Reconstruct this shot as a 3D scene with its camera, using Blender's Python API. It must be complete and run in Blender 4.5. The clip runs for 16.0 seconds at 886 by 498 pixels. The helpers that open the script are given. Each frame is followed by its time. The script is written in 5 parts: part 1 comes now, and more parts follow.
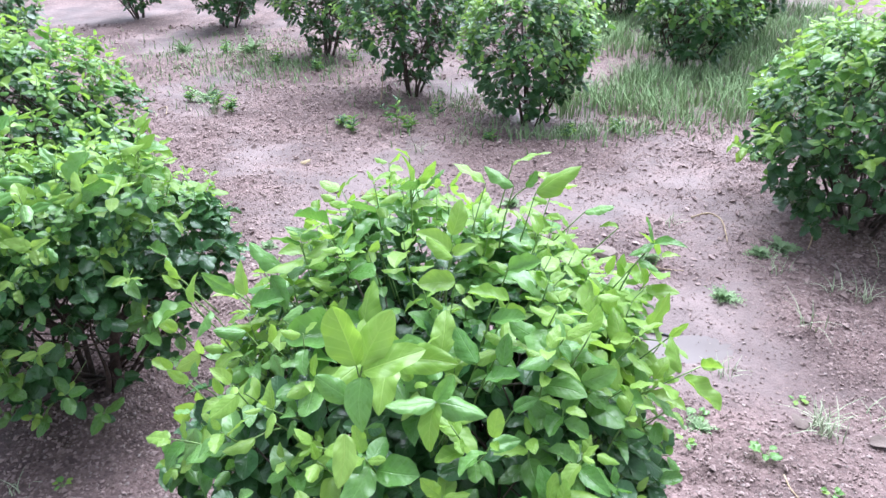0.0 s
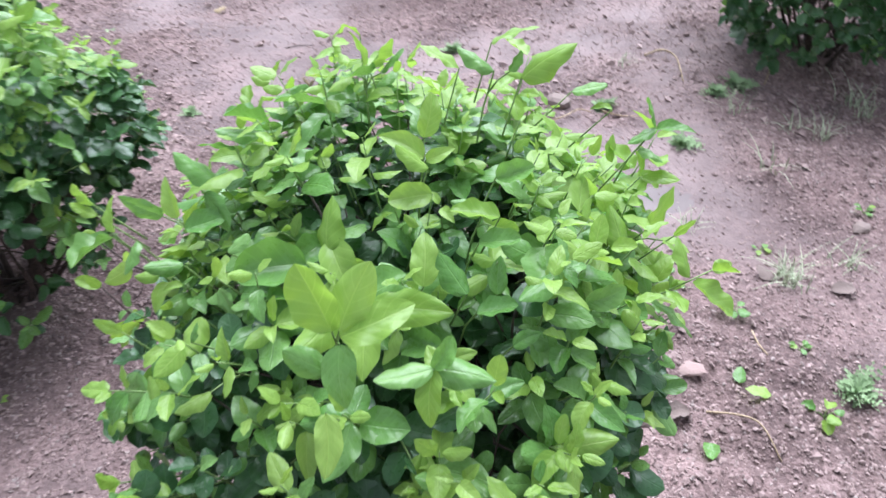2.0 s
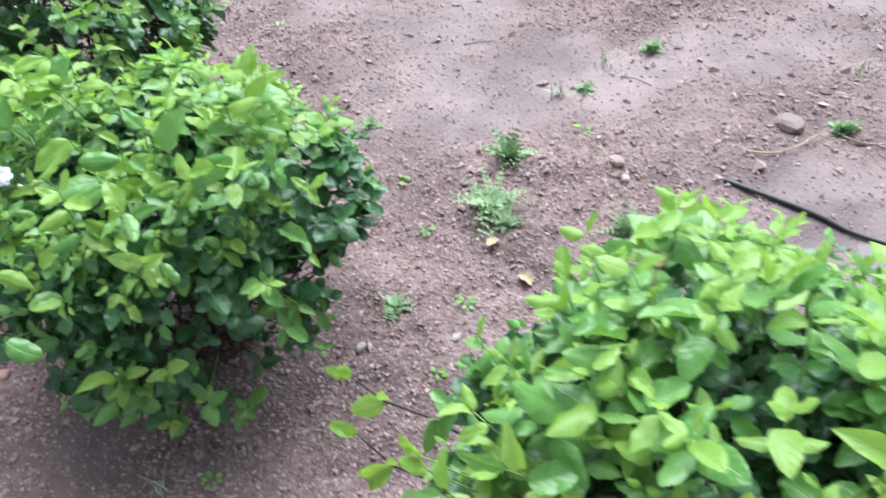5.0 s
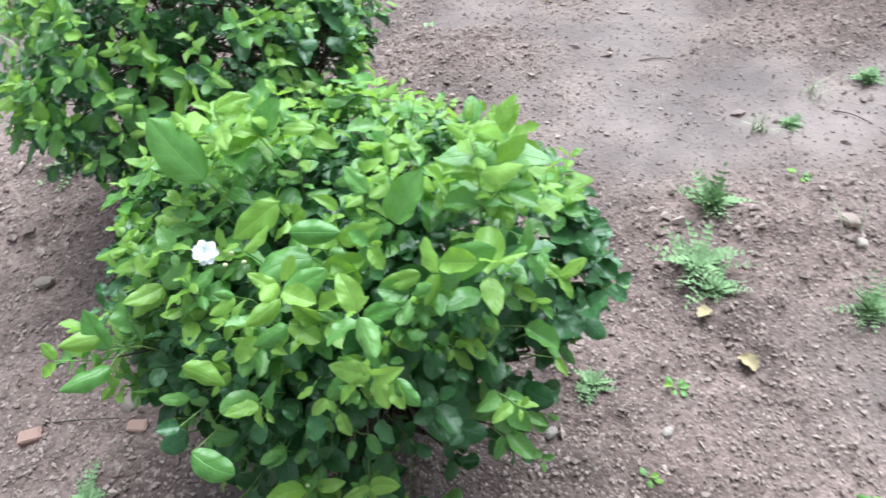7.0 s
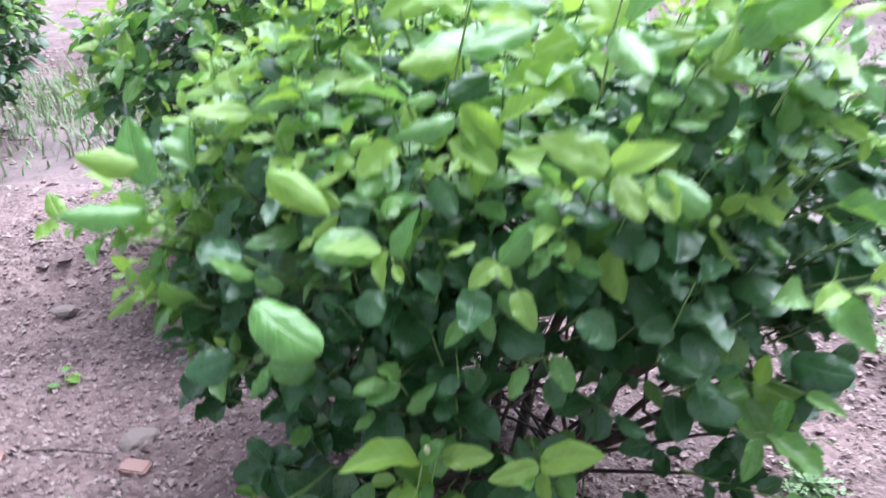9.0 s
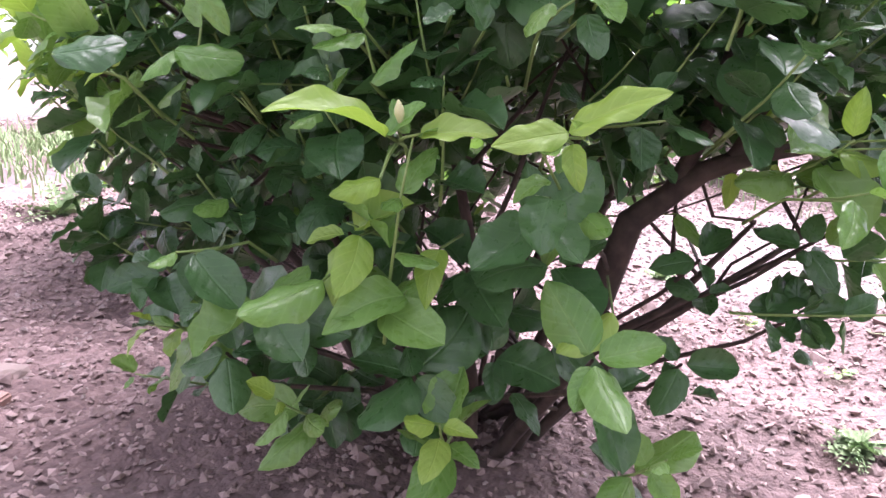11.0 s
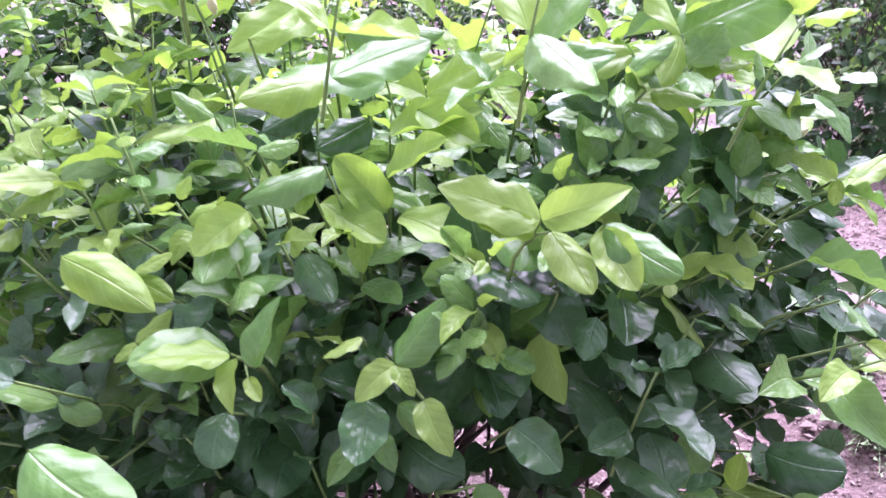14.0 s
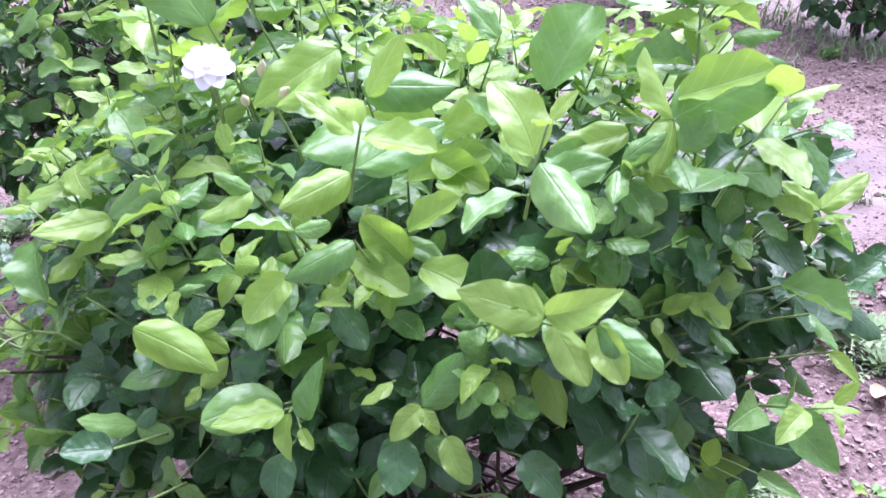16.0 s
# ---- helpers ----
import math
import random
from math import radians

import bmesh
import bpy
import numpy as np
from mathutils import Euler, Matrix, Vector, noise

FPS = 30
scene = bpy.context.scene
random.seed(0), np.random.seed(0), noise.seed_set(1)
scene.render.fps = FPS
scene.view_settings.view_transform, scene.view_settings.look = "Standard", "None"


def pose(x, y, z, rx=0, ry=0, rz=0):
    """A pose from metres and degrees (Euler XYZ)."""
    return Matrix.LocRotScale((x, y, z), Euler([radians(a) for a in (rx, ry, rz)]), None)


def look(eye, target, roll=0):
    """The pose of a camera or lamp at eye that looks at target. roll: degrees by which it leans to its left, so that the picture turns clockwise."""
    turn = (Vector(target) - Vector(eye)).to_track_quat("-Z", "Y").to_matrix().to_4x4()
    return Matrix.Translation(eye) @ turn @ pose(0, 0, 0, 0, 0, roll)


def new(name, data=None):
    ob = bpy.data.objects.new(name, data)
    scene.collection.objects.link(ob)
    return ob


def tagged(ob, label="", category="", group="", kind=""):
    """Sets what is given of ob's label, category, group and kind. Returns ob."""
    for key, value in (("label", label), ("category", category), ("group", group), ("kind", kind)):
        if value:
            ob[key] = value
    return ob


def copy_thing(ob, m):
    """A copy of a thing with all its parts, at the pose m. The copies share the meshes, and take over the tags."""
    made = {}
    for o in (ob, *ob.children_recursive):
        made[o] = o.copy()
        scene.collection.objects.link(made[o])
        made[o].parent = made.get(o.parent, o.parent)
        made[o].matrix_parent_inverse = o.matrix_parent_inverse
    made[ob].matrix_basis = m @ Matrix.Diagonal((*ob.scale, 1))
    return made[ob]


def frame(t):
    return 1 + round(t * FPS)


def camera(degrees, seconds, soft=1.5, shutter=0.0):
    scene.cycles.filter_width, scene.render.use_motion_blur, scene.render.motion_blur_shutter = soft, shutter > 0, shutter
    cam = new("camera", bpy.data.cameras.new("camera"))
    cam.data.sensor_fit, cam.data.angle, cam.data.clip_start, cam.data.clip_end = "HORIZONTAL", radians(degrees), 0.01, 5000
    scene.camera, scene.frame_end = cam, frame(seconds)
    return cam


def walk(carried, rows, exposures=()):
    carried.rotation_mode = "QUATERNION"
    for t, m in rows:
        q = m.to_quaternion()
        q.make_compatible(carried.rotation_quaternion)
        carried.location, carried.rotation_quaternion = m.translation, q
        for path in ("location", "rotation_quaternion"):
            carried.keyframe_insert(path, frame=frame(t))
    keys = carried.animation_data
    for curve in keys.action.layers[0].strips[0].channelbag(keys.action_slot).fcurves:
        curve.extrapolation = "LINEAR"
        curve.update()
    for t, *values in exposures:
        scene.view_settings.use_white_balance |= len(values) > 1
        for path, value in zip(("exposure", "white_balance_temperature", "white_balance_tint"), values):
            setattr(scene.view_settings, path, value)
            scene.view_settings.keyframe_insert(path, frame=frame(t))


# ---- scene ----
import functools

cam = camera(61.1, 16.0, 1.5, 0.5)
PATH = [
    (0, (0.2, 0.159, 1.366), (0.079, 1.939, 0.463), -1.3),
    (0.5, (0.191, 0.156, 1.351), (0.078, 1.932, 0.438), -1.6),
    (1, (0.185, 0.191, 1.347), (0.125, 1.88, 0.277), -1.3),
    (1.5, (0.168, 0.262, 1.36), (0.16, 1.906, 0.221), -2.1),
    (2, (0.146, 0.348, 1.361), (0.191, 1.89, 0.087), -1.9),
    (2.5, (0.071, 0.493, 1.388), (0.336, 1.944, 0.038), -2.5),
    (3, (0.017, 0.537, 1.437), (0.324, 1.935, 0.039), -2.9),
    (3.5, (0.039, 0.637, 1.431), (0.257, 1.969, -0.045), -4.1),
    (4, (0.029, 0.696, 1.45), (0.044, 2.045, -0.026), -5.0),
    (4.5, (-0.035, 0.707, 1.468), (-0.214, 2.09, 0.035), -8.0),
    (5, (-0.145, 0.729, 1.489), (-0.383, 2.144, 0.096), -7.4),
    (5.2, (-0.195, 0.745, 1.494), (-0.446, 2.173, 0.117), -8.0),
    (7.3, (-0.55, 1.049, 1.424), (-1.013, 2.392, 0.015), -8.0),
    (7.5, (-0.571, 1.055, 1.41), (-1.092, 2.385, 0.01), -8.3),
    (7.9, (-0.598, 1.043, 1.354), (-1.121, 2.399, -0.02), -6.0),
    (8, (-0.605, 1.035, 1.332), (-1.128, 2.52, 0.099), -3.0),
    (8.3, (-0.638, 1.028, 1.258), (-1.115, 2.576, 0.085), -2.7),
    (8.5, (-0.691, 1.03, 1.125), (-1.188, 2.63, 0.034), -3.8),
    (9, (-0.748, 1.034, 0.832), (-1.295, 2.759, -0.02), -1.7),
    (9.2, (-0.751, 1.037, 0.743), (-1.312, 2.789, -0.042), 0.1),
    (11.3, (-0.789, 1.121, 0.426), (-1.248, 3.018, -0.013), 3.4),
    (11.5, (-0.787, 1.138, 0.438), (-1.241, 3.036, 0.001), 3.5),
    (12, (-0.774, 1.191, 0.496), (-1.194, 3.085, 0.01), 1.3),
    (12.5, (-0.765, 1.217, 0.566), (-1.156, 3.099, 0.015), -0.3),
    (13, (-0.774, 1.214, 0.624), (-1.096, 3.107, 0.067), -0.8),
    (13.5, (-0.773, 1.199, 0.709), (-1.063, 3.093, 0.134), -0.3),
    (14, (-0.774, 1.18, 0.77), (-1.088, 3.043, 0.113), -2.0),
    (14.5, (-0.776, 1.174, 0.82), (-1.097, 2.996, 0.06), -3.3),
    (15, (-0.775, 1.176, 0.851), (-1.075, 2.96, -0.002), -2.7),
    (15.5, (-0.78, 1.172, 0.88), (-1.09, 2.905, -0.069), -2.8),
    (16, (-0.775, 1.179, 0.923), (-1.093, 2.873, -0.092), -3.8),
]
SKY, SUN = 0.047, 1.85
EXPOSURES = [(0.0, 2.52, 5500, 15), (1.0, 2.47, 5540, 28), (2.5, 2.25, 5640, 12), (5.0, 2.33, 5600, 9), (7.5, 2.24, 5600, -2), (8.2, 2.3, 5560, 3), (9.2, 2.88, 5400, 22), (11.5, 3.5, 6200, 40), (12.5, 3.45, 5950, 48), (13.2, 3.22, 5800, 54), (14.5, 2.82, 5550, 48), (16.0, 2.76, 5450, 38)]
walk(cam, [(t, look(eye, target, roll)) for t, eye, target, roll in PATH], EXPOSURES)

# ---- world, sun ----
world = bpy.data.worlds.new("overcast_sky")
scene.world = world
world.use_nodes = True
wn = world.node_tree.nodes
sky = wn.new("ShaderNodeTexSky")
sky.sky_type = 'NISHITA'
sky.sun_disc = False
sky.sun_elevation = radians(58)
sky.sun_rotation = radians(13)
sky.air_density, sky.dust_density, sky.ozone_density = 1.0, 1.0, 1.0
soften = wn.new("ShaderNodeHueSaturation")
soften.inputs["Saturation"].default_value = 0.16
world.node_tree.links.new(sky.outputs[0], soften.inputs["Color"])
world.node_tree.links.new(soften.outputs[0], wn["Background"].inputs[0])
wn["Background"].inputs[1].default_value = SKY
sun_data = bpy.data.lights.new("sun", 'SUN')
sun_data.energy, sun_data.angle, sun_data.color = SUN, radians(60), (1.0, 0.985, 0.95)
sun = new("sun", sun_data)
sun.matrix_world = look((0.7, 3.0, 4.95), (0, 0, 0))


# ---- materials ----
class Nodes:
    """Short hand for a node material."""

    def __init__(self, name):
        self.mat = bpy.data.materials.new(name)
        self.mat.use_nodes = True
        self.tree = self.mat.node_tree
        self.bsdf = self.tree.nodes["Principled BSDF"]
        self.out = self.tree.nodes["Material Output"]

    def add(self, kind, props=None, **ins):
        n = self.tree.nodes.new("ShaderNode" + kind)
        for k, v in (props or {}).items():
            setattr(n, k, v)
        for k, v in ins.items():
            self.put(n, k.replace("_", " "), v)
        return n

    def put(self, n, key, v):
        key = int(key[1:]) if key[0] == "i" and key[1:].isdigit() else key
        if isinstance(v, bpy.types.NodeSocket):
            self.tree.links.new(v, n.inputs[key])
        else:
            n.inputs[key].default_value = v

    def math(self, op, a, b=0.0):
        return self.add("Math", {"operation": op}, i0=a, i1=b).outputs[0]

    def ramp(self, fac, *stops):
        n = self.add("ValToRGB", Fac=fac)
        e = n.color_ramp.elements
        while len(e) < len(stops):
            e.new(0.5)
        for el, (p, c) in zip(e, stops):
            el.position, el.color = p, (*c, 1) if len(c) == 3 else c
        return n.outputs[0]

    def mix(self, fac, a, b, blend="MIX"):
        n = self.add("Mix", {"data_type": "RGBA", "blend_type": blend})
        self.put(n, "i0", fac)
        self.put(n, "i6", a)
        self.put(n, "i7", b)
        return n.outputs[2]

    def noise(self, vec, scale, detail=4.0, rough=0.55):
        return self.add("TexNoise", Vector=vec, Scale=scale, Detail=detail, Roughness=rough).outputs[0]

    def bump(self, height, strength, distance):
        return self.add("Bump", Height=height, Strength=strength, Distance=distance).outputs[0]

    def coord(self, which="Object"):
        return self.add("TexCoord").outputs[which]


def grey(v):
    return (v, v, v, 1)


def leaf_material(name, dark, light, gloss, glow, island):
    """A leaf: veins and quilting from its own lengthwise and crosswise coordinates, light shining through."""
    m = Nodes(name)
    uv = m.add("UVMap").outputs[0]
    sep = m.add("SeparateXYZ", Vector=uv)
    u, v = sep.outputs[0], sep.outputs[1]
    side = m.math("ABSOLUTE", m.math("SUBTRACT", u, 0.5))
    rib = m.math("SUBTRACT", 1.0, m.math("MULTIPLY", side, 28.0))
    rib = m.math("MAXIMUM", rib, 0.0)
    wave = m.math("SINE", m.math("MULTIPLY", m.math("SUBTRACT", v, m.math("MULTIPLY", side, 0.55)), 36.0))
    vein = m.math("POWER", m.math("MAXIMUM", wave, 0.0), 9.0)
    lines = m.math("MAXIMUM", rib, m.math("MULTIPLY", vein, 0.5))
    rnd = m.add("NewGeometry").outputs["Random Per Island"] if island else m.add("ObjectInfo").outputs["Random"]
    own = m.add("VectorMath", {"operation": "ADD"}, i0=uv, i1=m.add("CombineXYZ", X=m.math("MULTIPLY", rnd, 61.0), Y=m.math("MULTIPLY", rnd, 23.0)).outputs[0]).outputs[0]
    spot = m.noise(own, 3.2, 3.0)
    fac = m.math("ADD", m.math("MULTIPLY", rnd, 0.75), m.math("MULTIPLY", m.math("SUBTRACT", spot, 0.5), 0.7))
    col = m.mix(fac, (*dark, 1), (*light, 1))
    col = m.mix(m.math("MULTIPLY", lines, 0.30), col, (min(1, light[0] * 1.7), min(1, light[1] * 1.5), light[2] * 1.8, 1))
    scar = m.ramp(m.noise(own, 9.0, 2.0), (0.74, (0, 0, 0)), (0.78, (1, 1, 1)))
    col = m.mix(m.math("MULTIPLY", scar, 0.35), col, (0.16, 0.13, 0.04, 1))
    quilt = m.math("ADD", m.math("MULTIPLY", wave, -0.13), m.math("MULTIPLY", rib, -0.9))
    quilt = m.math("ADD", quilt, m.math("MULTIPLY", spot, 2.0))
    nrm = m.bump(quilt, 0.45, 0.0012)
    m.put(m.bsdf, "Base Color", col)
    m.put(m.bsdf, "Roughness", m.ramp(m.noise(own, 6.0, 2.0), (0.3, grey(gloss)), (0.7, grey(gloss + 0.16))))
    m.put(m.bsdf, "Specular IOR Level", 0.5)
    m.put(m.bsdf, "Normal", nrm)
    thin = m.add("BsdfTranslucent", Color=m.mix(0.5, col, (light[0] * 1.25, light[1] * 1.25, light[2] * 0.5, 1)), Normal=nrm)
    both = m.add("MixShader", Fac=glow)
    m.tree.links.new(m.bsdf.outputs[0], both.inputs[1])
    m.tree.links.new(thin.outputs[0], both.inputs[2])
    m.tree.links.new(both.outputs[0], m.out.inputs[0])
    return m.mat


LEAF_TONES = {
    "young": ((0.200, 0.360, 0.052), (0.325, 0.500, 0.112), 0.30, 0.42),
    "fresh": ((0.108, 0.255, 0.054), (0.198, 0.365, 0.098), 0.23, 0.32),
    # mature leaves, and leaves whose shade is put into a darker colour
    "mature_and_shaded": ((0.032, 0.094, 0.030), (0.070, 0.165, 0.054), 0.25, 0.16),
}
TONES = list(LEAF_TONES)
leaf_single = [leaf_material("leaf_" + k, *LEAF_TONES[k], False) for k in TONES]
leaf_joined = [leaf_material("leaf_mass_" + k, *LEAF_TONES[k], True) for k in TONES]


def bark_material(name, a, b, rough=0.85):
    m = Nodes(name)
    c = m.coord()
    n = m.noise(c, 60.0, 5.0)
    m.put(m.bsdf, "Base Color", m.ramp(n, (0.3, a), (0.7, b)))
    m.put(m.bsdf, "Roughness", rough)
    m.put(m.bsdf, "Normal", m.bump(m.noise(c, 180.0, 4.0), 0.5, 0.002))
    return m.mat


bark = bark_material("brown_bark", (0.028, 0.021, 0.017), (0.085, 0.062, 0.049))
green_stem = bark_material("green_stem", (0.13, 0.22, 0.06), (0.24, 0.36, 0.11), 0.5)
dry_stem = bark_material("dry_straw", (0.26, 0.19, 0.11), (0.48, 0.38, 0.25))


def soil_material():
    m = Nodes("reddish_soil")
    c = m.coord()
    loose = m.add("Attribute", {"attribute_name": "loose"}).outputs["Fac"]
    mid = m.noise(c, 6.0, 6.0, 0.6)
    fine = m.noise(c, 60.0, 6.0, 0.65)
    grit = m.add("TexVoronoi", {"feature": "F1"}, Vector=c, Scale=85.0)
    grit2 = m.add("TexVoronoi", {"feature": "F1"}, Vector=c, Scale=210.0)
    rough = m.ramp(m.math("ADD", loose, m.math("MULTIPLY", m.math("SUBTRACT", mid, 0.5), 0.9)), (0.15, (0, 0, 0)), (0.80, (1, 1, 1)))
    crumb = m.ramp(m.math("ADD", m.math("MULTIPLY", fine, 0.65), m.math("MULTIPLY", mid, 0.4)),
                   (0.30, (0.108, 0.079, 0.074)), (0.52, (0.194, 0.148, 0.139)), (0.74, (0.288, 0.228, 0.215)))
    crumb = m.mix(0.50, crumb, m.ramp(grit.outputs["Color"], (0.2, grey(0.18)), (0.8, grey(0.82))), "SOFT_LIGHT")
    silt = m.ramp(m.math("ADD", m.math("MULTIPLY", fine, 0.35), m.math("MULTIPLY", mid, 0.65)),
                  (0.35, (0.160, 0.128, 0.122)), (0.7, (0.232, 0.192, 0.183)))
    damp = m.ramp(m.noise(c, 2.6, 7.0, 0.68), (0.38, (0.66, 0.60, 0.60)), (0.58, (1.10, 1.02, 1.01)))
    broad = m.ramp(m.noise(c, 0.9, 5.0, 0.6), (0.36, (0.80, 0.76, 0.75)), (0.60, (1.06, 1.04, 1.03)))
    m.put(m.bsdf, "Base Color", m.mix(1.0, m.mix(1.0, m.mix(rough, silt, crumb), damp, "MULTIPLY"), broad, "MULTIPLY"))
    m.put(m.bsdf, "Roughness", m.ramp(rough, (0.0, grey(0.68)), (1.0, grey(0.92))))
    h = m.math("ADD", m.math("MULTIPLY", m.math("SUBTRACT", 1.0, grit.outputs["Distance"]), 0.8), m.math("MULTIPLY", fine, 1.5))
    h = m.math("ADD", h, m.math("MULTIPLY", m.math("SUBTRACT", 1.0, grit2.outputs["Distance"]), 0.35))
    h = m.math("MULTIPLY", h, m.math("ADD", 0.30, m.math("MULTIPLY", rough, 0.70)))
    m.put(m.bsdf, "Normal", m.bump(h, 0.62, 0.010))
    return m.mat


def stone_material(name, a, b):
    m = Nodes(name)
    c = m.coord()
    n = m.noise(c, 30.0, 5.0)
    rnd = m.add("NewGeometry").outputs["Random Per Island"]
    m.put(m.bsdf, "Base Color", m.mix(rnd, m.ramp(n, (0.3, a), (0.7, b)), m.mix(rnd, (*a, 1), (*b, 1))))
    m.put(m.bsdf, "Roughness", 0.9)
    m.put(m.bsdf, "Normal", m.bump(m.noise(c, 160.0, 5.0), 0.6, 0.003))
    return m.mat


soil = soil_material()
clod_mat = stone_material("soil_clod", (0.135, 0.092, 0.083), (0.385, 0.292, 0.268))
rock_mat = stone_material("grey_brown_stone", (0.115, 0.085, 0.072), (0.225, 0.178, 0.155))
red_stone_mat = stone_material("reddish_stone", (0.20, 0.135, 0.118), (0.32, 0.232, 0.208))
brick_mat = stone_material("broken_red_brick", (0.235, 0.135, 0.110), (0.37, 0.235, 0.198))
pale_stone_mat = stone_material("pale_stone", (0.23, 0.18, 0.165), (0.35, 0.295, 0.27))
dry_leaf_mat = stone_material("dry_leaf", (0.29, 0.22, 0.12), (0.42, 0.34, 0.21))
grass_mat = stone_material("grass_blade", (0.17, 0.29, 0.12), (0.33, 0.44, 0.22))
tuft_mat = stone_material("pale_grass", (0.24, 0.31, 0.17), (0.46, 0.50, 0.35))
weed_mat = stone_material("weed_leaf", (0.16, 0.27, 0.12), (0.33, 0.44, 0.23))


def plain_material(name, color, rough, glow=0.0):
    m = Nodes(name)
    n = m.noise(m.coord(), 90.0, 3.0)
    m.put(m.bsdf, "Base Color", m.mix(m.math("MULTIPLY", n, 0.35), (*color, 1), tuple(v * 0.7 for v in color) + (1,)))
    m.put(m.bsdf, "Roughness", rough)
    m.put(m.bsdf, "Subsurface Weight", glow)
    return m.mat


hose_mat = plain_material("black_rubber", (0.025, 0.026, 0.028), 0.5)
petal_mat = plain_material("white_petal", (0.92, 0.92, 0.90), 0.6, 0.0)
bud_mat = plain_material("pale_bud", (0.62, 0.62, 0.34), 0.5)


# ---- mesh helpers ----
def mesh_object(name, verts, faces, mats, parent=None, indices=None, uvs=None, smooth=True, label=""):
    me = bpy.data.meshes.new(name)
    me.from_pydata([tuple(v) for v in verts], [], faces)
    for mt in (mats if isinstance(mats, list) else [mats]):
        me.materials.append(mt)
    n = len(me.polygons)
    me.polygons.foreach_set("use_smooth", [smooth] * n)
    if indices is not None:
        me.polygons.foreach_set("material_index", indices)
    if uvs is not None:
        layer = me.uv_layers.new(name="UVMap")
        loops = np.empty(len(me.loops), dtype=np.int32)
        me.loops.foreach_get("vertex_index", loops)
        layer.data.foreach_set("uv", np.asarray(uvs, dtype=np.float32)[loops].ravel())
    me.update()
    ob = new(name, me)
    if parent is not None:
        ob.parent = parent
    if label:
        ob["label"] = label
    return ob


def tube(path, radii, sides=6):
    """Vertices and faces of a tapered tube along a list of points."""
    verts, faces = [], []
    path = [Vector(p) for p in path]
    for i, p in enumerate(path):
        d = (path[min(i + 1, len(path) - 1)] - path[max(i - 1, 0)])
        d = d.normalized() if d.length > 1e-9 else Vector((0, 0, 1))
        a = d.orthogonal().normalized() if i == 0 else (a - a.dot(d) * d).normalized()
        b = d.cross(a)
        for k in range(sides):
            w = 2 * math.pi * k / sides
            verts.append(p + radii[i] * (math.cos(w) * a + math.sin(w) * b))
    for i in range(len(path) - 1):
        for k in range(sides):
            q = (k + 1) % sides
            faces.append((i * sides + k, i * sides + q, (i + 1) * sides + q, (i + 1) * sides + k))
    verts.append(path[-1])
    last = (len(path) - 1) * sides
    faces += [(last + k, last + (k + 1) % sides, len(verts) - 1) for k in range(sides)]
    return verts, faces


def merged(pieces):
    verts, faces = [], []
    for v, f in pieces:
        o = len(verts)
        verts += list(v)
        faces += [tuple(i + o for i in q) for q in f]
    return verts, faces


def leaf_shape(rng, along, across, sharp, fold, curl, ripple):
    """A unit leaf with waved edges: stalk at the origin, tip at y = 1, upper face to z. Returns vertices, faces, coordinates."""
    verts, faces, uvs = [], [], []
    phase, bend, twist, cup = rng.uniform(0, 6), rng.uniform(-0.08, 0.08), rng.uniform(-0.45, 0.45), rng.uniform(-0.35, 0.30)
    for i in range(along + 1):
        v = (i / along) ** 1.08
        w = 0.335 * v ** 0.5 * (1 - v) ** (0.56 + sharp) / 0.46 if 0 < i < along else 0.010
        for j in range(across + 1):
            u = j / across * 2 - 1
            edge = w * (1 + 0.022 * u * u * math.sin(v * 15 + phase + (2.0 if u > 0 else 0.0)))
            z = fold * abs(u) * w * 2 - curl * (v - 0.25) ** 2 + cup * u * u * w * 2 + twist * u * w * (v - 0.3)
            z += ripple * math.sin(v * 14 + phase + u * 1.5) * u * u * w
            verts.append((u * edge + bend * math.sin(math.pi * v), v, z))
            uvs.append((j / across, v))
    for i in range(along):
        for j in range(across):
            a = i * (across + 1) + j
            faces.append((a, a + 1, a + across + 2, a + across + 1))
    return np.array(verts), np.array(faces), np.array(uvs)


leaf_rng = random.Random(7)
FORMS = [(leaf_rng.randrange(9999), leaf_rng.uniform(-0.06, 0.06) if i < 5 else leaf_rng.uniform(0.08, 0.34), leaf_rng.uniform(0.05, 0.30), leaf_rng.uniform(-0.10, 0.42), leaf_rng.uniform(0.08, 0.20)) for i in range(12)]
LEAVES = [leaf_shape(random.Random(seed), 10, 4, *form) for seed, *form in FORMS]
LEAVES_FINE = [leaf_shape(random.Random(seed), 22, 8, *form) for seed, *form in FORMS]
LEAVES_LOW = [leaf_shape(leaf_rng, 5, 2, leaf_rng.uniform(0.0, 0.22), leaf_rng.uniform(0.05, 0.3), leaf_rng.uniform(0.02, 0.30), 0.05) for _ in range(5)]
LEAF_MESHES = {}


def leaf_mesh(kind, tone):
    """One shared mesh for each form and tone of leaf."""
    if (kind, tone) not in LEAF_MESHES:
        v, f, uv = LEAVES_FINE[kind]
        ob = mesh_object("leaf", v, f.tolist(), leaf_single[tone], uvs=uv)
        LEAF_MESHES[kind, tone] = ob.data
        bpy.data.objects.remove(ob)
    return LEAF_MESHES[kind, tone]


